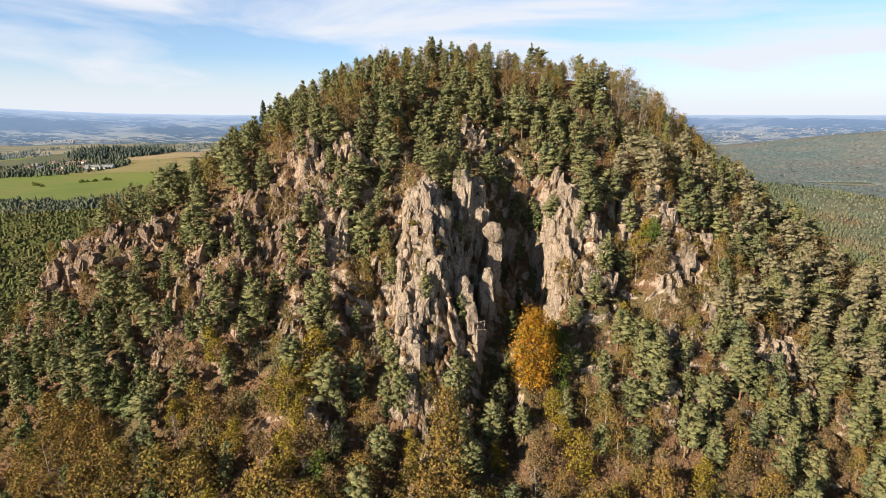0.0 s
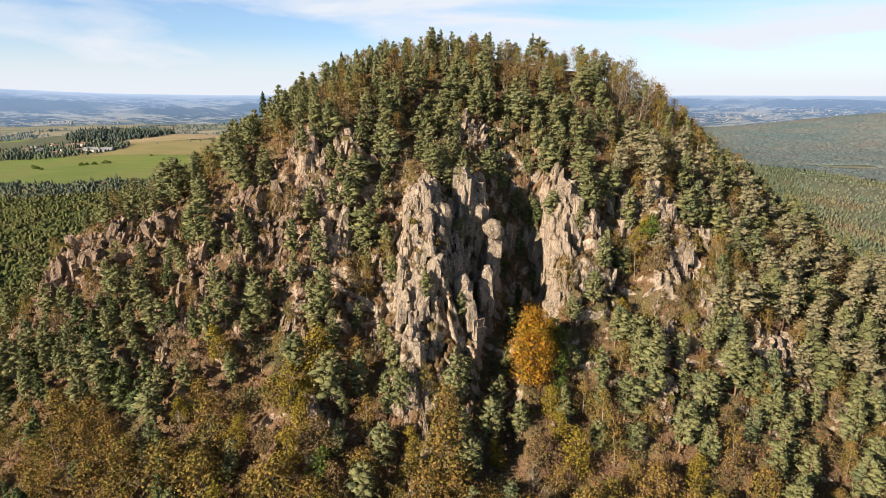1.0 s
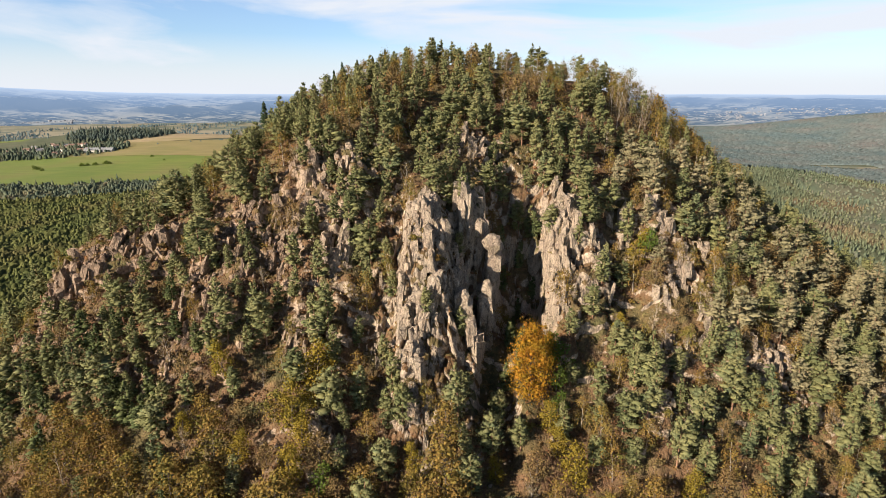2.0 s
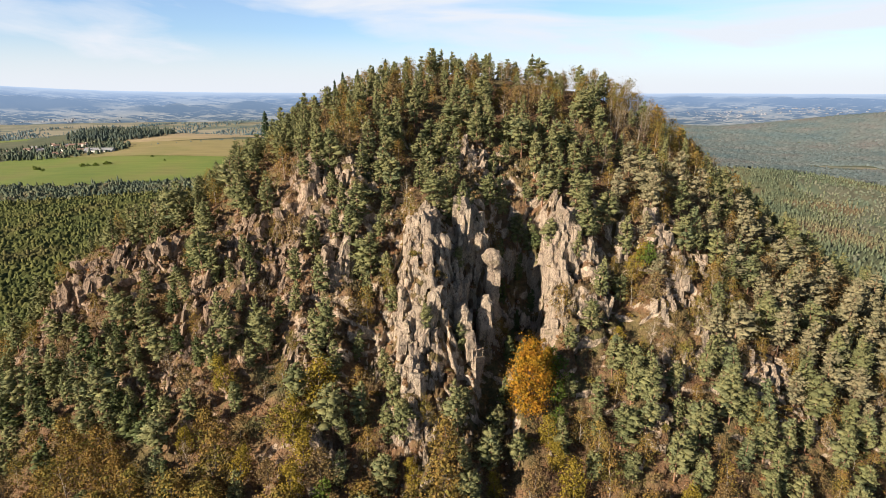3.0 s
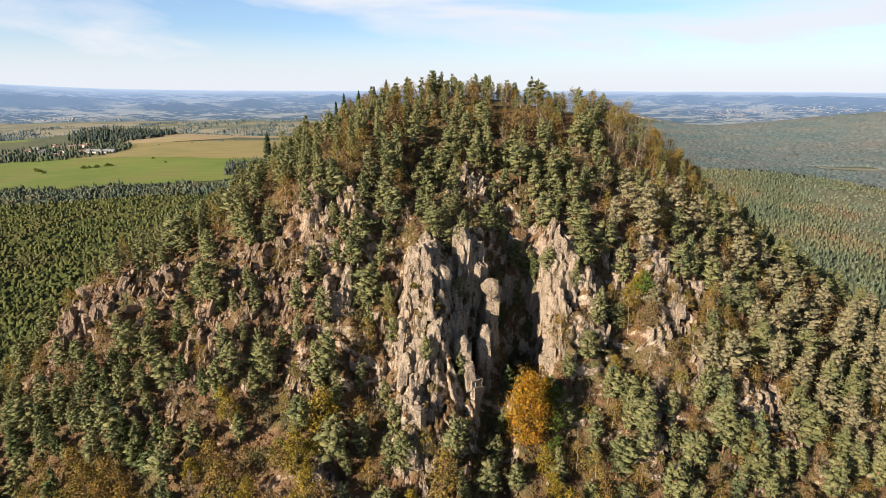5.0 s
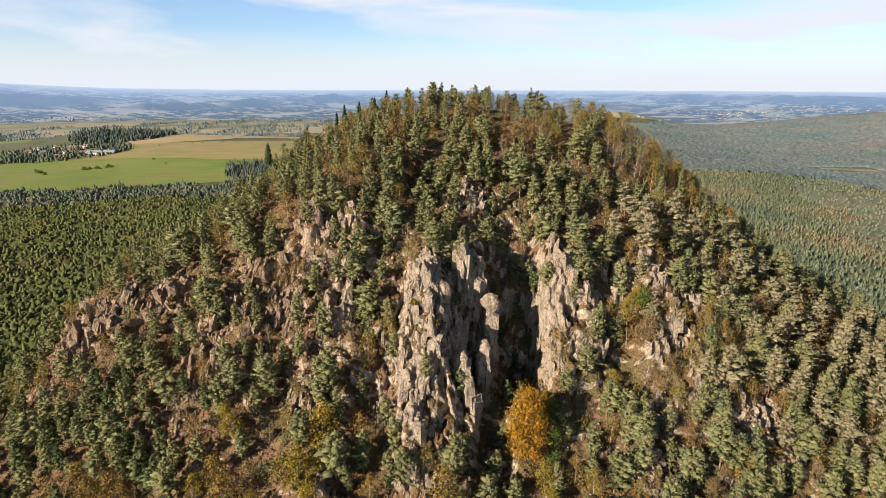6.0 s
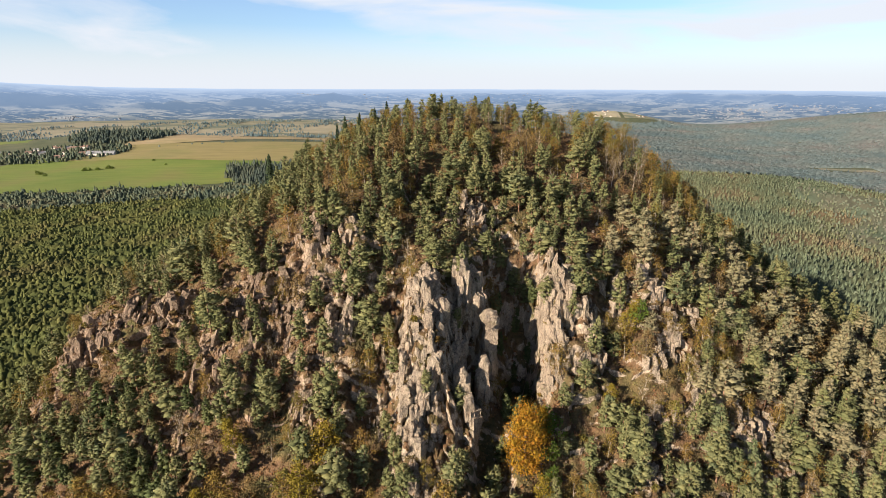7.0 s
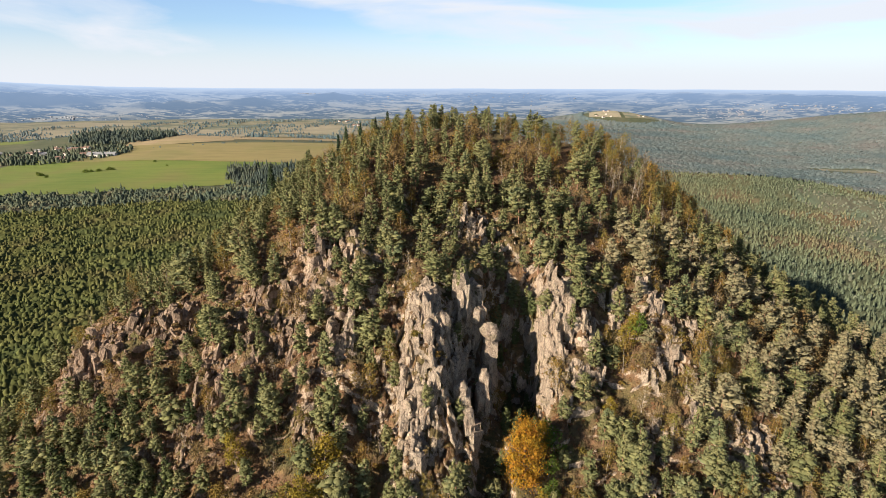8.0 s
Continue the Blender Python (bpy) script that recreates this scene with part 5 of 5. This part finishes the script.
def field(name, label, material, corners, lift):
    """A field laid over the land between four corners."""
    n, a = 26, np.array(corners, dtype=float)
    u, v = (g.ravel() for g in np.meshgrid(np.linspace(0, 1, n), np.linspace(0, 1, n), indexing="ij"))
    p = a[0] * ((1 - u) * (1 - v))[:, None] + a[1] * (u * (1 - v))[:, None] + a[2] * (u * v)[:, None] + a[3] * ((1 - u) * v)[:, None]
    p = p + np.stack([6 * fbm(p[:, 0] / 60, p[:, 1] / 60, u * 0, 2, 3), 6 * fbm(p[:, 0] / 60, p[:, 1] / 60, u * 0, 2, 4)], axis=1)
    z = np.array([floor_at(px, py) for px, py in p]) + lift
    k = (np.arange(n - 1)[:, None] * n + np.arange(n - 1)[None]).ravel()
    me = mesh_of(name, np.column_stack([p, z]), np.stack([k, k + n, k + n + 1, k + 1], axis=1), material, True)
    return tagged(new(name, me), label, "field", kind="structure")


field("pasture", "green pasture on the plateau with lone bushes", PASTURE, [(-980, 800), (-330, 1015), (-330, 1215), (-930, 1260)], 0.8)
field("hayfield", "yellowing mown hayfield rising to a hedge", HAYFIELD, [(-850, 1225), (-330, 1200), (-40, 1480), (-800, 1410)], 1.3)
field("stubble_field", "tan stubble field above the hayfield hedge", STUBBLE, [(-800, 1380), (-560, 1480), (-600, 1660), (-860, 1600)], 1.0)
field("stubble_field", "tan stubble field on the far slope", STUBBLE, [(-640, 1500), (-260, 1530), (-300, 1640), (-640, 1620)], 1.0)
field("stubble_field", "tan stubble field among hedges", HAZED_FIELD, [(-1000, 1900), (-650, 1850), (-640, 2050), (-1040, 2130)], 1.2)
field("stubble_field", "tan stubble field among hedges", HAZED_FIELD, [(-620, 2000), (-200, 1960), (-250, 2180), (-680, 2230)], 1.2)
field("stubble_field", "tan stubble field on the hazy plateau", HAZED_FIELD, [(-1500, 1850), (-1060, 1800), (-1080, 2090), (-1640, 2150)], 1.4)
field("hayfield", "yellowing mown hayfield on the hazy plateau", HAZED_FIELD, [(-1600, 2230), (-960, 2330), (-960, 2660), (-1700, 2620)], 1.4)
field("stubble_field", "tan stubble field on the hazy plateau", HAZED_FIELD, [(-460, 2270), (-60, 2200), (-40, 2480), (-400, 2520)], 1.4)
field("hayfield", "yellowing mown hayfield between hedges", HAYFIELD, [(-840, 1690), (-330, 1660), (-300, 1840), (-880, 1830)], 1.4)
field("pasture", "green pasture beyond the village", PASTURE, [(-1450, 1560), (-1120, 1500), (-1180, 1680), (-1560, 1760)], 1.2)
field("pasture", "dull green pasture among distant hedges", HAZED_FARMLAND, [(-900, 2300), (-500, 2250), (-420, 2480), (-950, 2560)], 1.2)
field("hayfield", "pale mown fields on a low distant hill", HAZED_FIELD, [(700, 2760), (850, 2740), (860, 2850), (720, 2870)], 1.5)
field("pasture", "mixed green fields on a low distant hill", HAZED_FARMLAND, [(870, 2740), (1040, 2770), (1010, 2880), (880, 2870)], 1.5)
field("clearing", "pale cleared strip in the valley woodland", HAZED_FARMLAND, [(1010, 1490), (1150, 1450), (1160, 1490), (1030, 1530)], 1.0)


# ---- village ----
def house(x, y, turn, wide, deep, high, roof_material, wall_material, label):
    """A small gabled house with its roof and windows."""
    root = tagged(new("house"), label, "house", "houses of the village")
    root.matrix_basis = pose(x, y, floor_at(x, y) - 0.5, 0, 0, turn)
    w, d, h, e = wide / 2, deep / 2, high + 0.5, deep * 0.32
    v = [(-w, -d, 0), (w, -d, 0), (w, d, 0), (-w, d, 0), (-w, -d, h), (w, -d, h), (w, d, h), (-w, d, h), (-w, 0, h + e), (w, 0, h + e)]
    me = bpy.data.meshes.new("walls")
    me.from_pydata(v, [], [(0, 1, 5, 4), (1, 2, 6, 9, 5), (2, 3, 7, 6), (3, 0, 4, 8, 7)])
    me.materials.append(wall_material)
    part("wall", me, root)
    o, t = 0.5, 0.25
    rv = [(-w - o, -d - o, h - 0.3), (w + o, -d - o, h - 0.3), (w + o, 0, h + e + 0.1), (-w - o, 0, h + e + 0.1), (w + o, d + o, h - 0.3), (-w - o, d + o, h - 0.3)]
    rv += [(a, b, c + t) for a, b, c in rv]
    me = bpy.data.meshes.new("roof")
    me.from_pydata(rv, [], [(0, 1, 2, 3), (3, 2, 4, 5), (6, 9, 8, 7), (9, 11, 10, 8), (0, 6, 7, 1), (5, 4, 10, 11), (1, 7, 8, 2), (2, 8, 10, 4), (0, 3, 9, 6), (3, 5, 11, 9)])
    me.materials.append(roof_material)
    roof = part("roof", me, root)
    stack = bpy.data.meshes.new("chimney")
    cx, cz = w * 0.55, h + e
    stack.from_pydata([(cx + a * 0.4, b * 0.4, cz + c) for c in (-1.0, 1.2) for a, b in ((-1, -1), (1, -1), (1, 1), (-1, 1))], [], [(0, 1, 5, 4), (1, 2, 6, 5), (2, 3, 7, 6), (3, 0, 4, 7), (4, 5, 6, 7)])
    stack.materials.append(wall_material)
    part("chimney", stack, roof)
    for k in range(max(2, int(wide // 4))):
        cx = -w + (k + 0.5) * wide / max(2, int(wide // 4))
        me = bpy.data.meshes.new("window")
        me.from_pydata([(cx - 0.5, -d - 0.04, 1.5), (cx + 0.5, -d - 0.04, 1.5), (cx + 0.5, -d - 0.04, 2.9), (cx - 0.5, -d - 0.04, 2.9)], [], [(0, 1, 2, 3)])
        me.materials.append(DARK_GLASS)
        part("window", me, root)


vr = random.Random(31)
for k in range(30):
    x, y = -1085 + vr.uniform(0, 290), 1175 + vr.uniform(0, 210)
    if y < 1195 + 0.2 * (x + 1085):
        y += 60
    house(x, y, vr.choice((0, 15, 30, 90, 100)), vr.uniform(10, 17), vr.uniform(8, 11), vr.uniform(3.2, 6), TILES if vr.random() < 0.75 else SHEET, PLASTER, "small pale house with a clay tile roof among trees" )
house(-792, 1287, 4, 62, 17, 5, SHEET, PLASTER, "long pale barn with a grey sheet roof beside the pasture")
house(-838, 1300, 20, 24, 11, 5, TILES, PLASTER, "pale farmhouse with a clay tile roof beside the pasture")
for k in range(9):
    house(720 + vr.uniform(0, 300), 2740 + vr.uniform(0, 120), vr.choice((0, 30, 80)), 13, 8, 4, TILES, PLASTER, "small pale house on a low distant hill")
for k in range(10):
    house(-480 + vr.uniform(0, 330), 2080 + vr.uniform(0, 260), vr.choice((0, 30, 80)), 15, 10, 5, TILES, PLASTER, "small pale house in distant farmland")


# ---- backdrop of distance ----
def back_z(d, a):
    """Height of the far country at a distance and a bearing (degrees)."""
    z = -14 + 172 * smooth01(2850, 4950, d) ** 1.25
    z = z + 95 * np.exp(-((a + 47) / 13) ** 2) * smooth01(3900, 4600, d) * (0.8 + 0.25 * fbm(a / 3, d / 900, a * 0, 3, 71))
    for b, wide, at, deep, high in ((-25, 3.2, 3900, 95, 42), (-19, 3.0, 4000, 95, 40), (-37, 6, 4150, 110, 40), (-31, 4, 3450, 80, 24), (-12, 5, 4200, 100, 30), (-41, 4, 3250, 80, 26), (6, 5, 4300, 110, 22), (16, 4, 3900, 90, 20), (24, 5, 4350, 100, 26), (34, 6, 4300, 110, 30)):
        z = z + high * np.exp(-((a - b) / wide) ** 2 - ((d - at) / deep) ** 2) * (0.85 + 0.6 * fbm(a / 1.4, d / 500, a * 0, 3, 73))
    return z + 9 * fbm(a / 1.6, d / 260, a * 0, 3, 75) * smooth01(2950, 3200, d) * (1 - 0.6 * smooth01(4500, 4900, d))


def build_backdrop():
    da, dd = np.linspace(-56, 56, 190), np.linspace(2850, 4960, 64)
    a, d = (g.ravel() for g in np.meshgrid(da, dd, indexing="ij"))
    z = back_z(d, a)
    v = np.column_stack([d * np.sin(np.radians(a)), d * np.cos(np.radians(a)), z])
    n = len(dd)
    k = (np.arange(len(da) - 1)[:, None] * n + np.arange(n - 1)[None]).ravel()
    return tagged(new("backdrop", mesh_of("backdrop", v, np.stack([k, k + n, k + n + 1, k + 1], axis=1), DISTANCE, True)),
                  "plain and hills far beyond the crag, blue haze painted in", "backdrop", kind="structure")


build_backdrop()


def far_town(count, bearing, spread, near, far, seed):
    """Pale specks of a town far out on the plain."""
    r = random.Random(seed)
    cube = np.array([(-1, -1, -1), (1, -1, -1), (1, 1, -1), (-1, 1, -1), (-1, -1, 1), (1, -1, 1), (1, 1, 1), (-1, 1, 1)], dtype=float), np.array([(0, 1, 5, 4), (1, 2, 6, 5), (2, 3, 7, 6), (3, 0, 4, 7), (4, 5, 6, 7)])
    rows = []
    for _ in range(count):
        a, d = r.gauss(bearing, spread), r.uniform(near, far)
        z = float(back_z(np.float64(d), np.float64(a)))
        rows.append((d * math.sin(radians(a)), d * math.cos(radians(a)), z + 1, r.uniform(0, 3), r.uniform(1.5, 6), r.uniform(1.0, 2.6)))
    tagged(new("distant_town", mesh_of("distant_town", *scatter(cube, rows), HAZED_TOWN)), "pale buildings of a distant town on the plain", "town", kind="stuff")


far_town(150, -33.5, 3.0, 3150, 3600, 1)
far_town(120, 27, 2.2, 3500, 3900, 2)
far_town(90, 32.5, 2.6, 3800, 4050, 3)
far_town(22, -13.5, 0.8, 4400, 4450, 4)
far_town(110, 2, 6.5, 3500, 4400, 5)
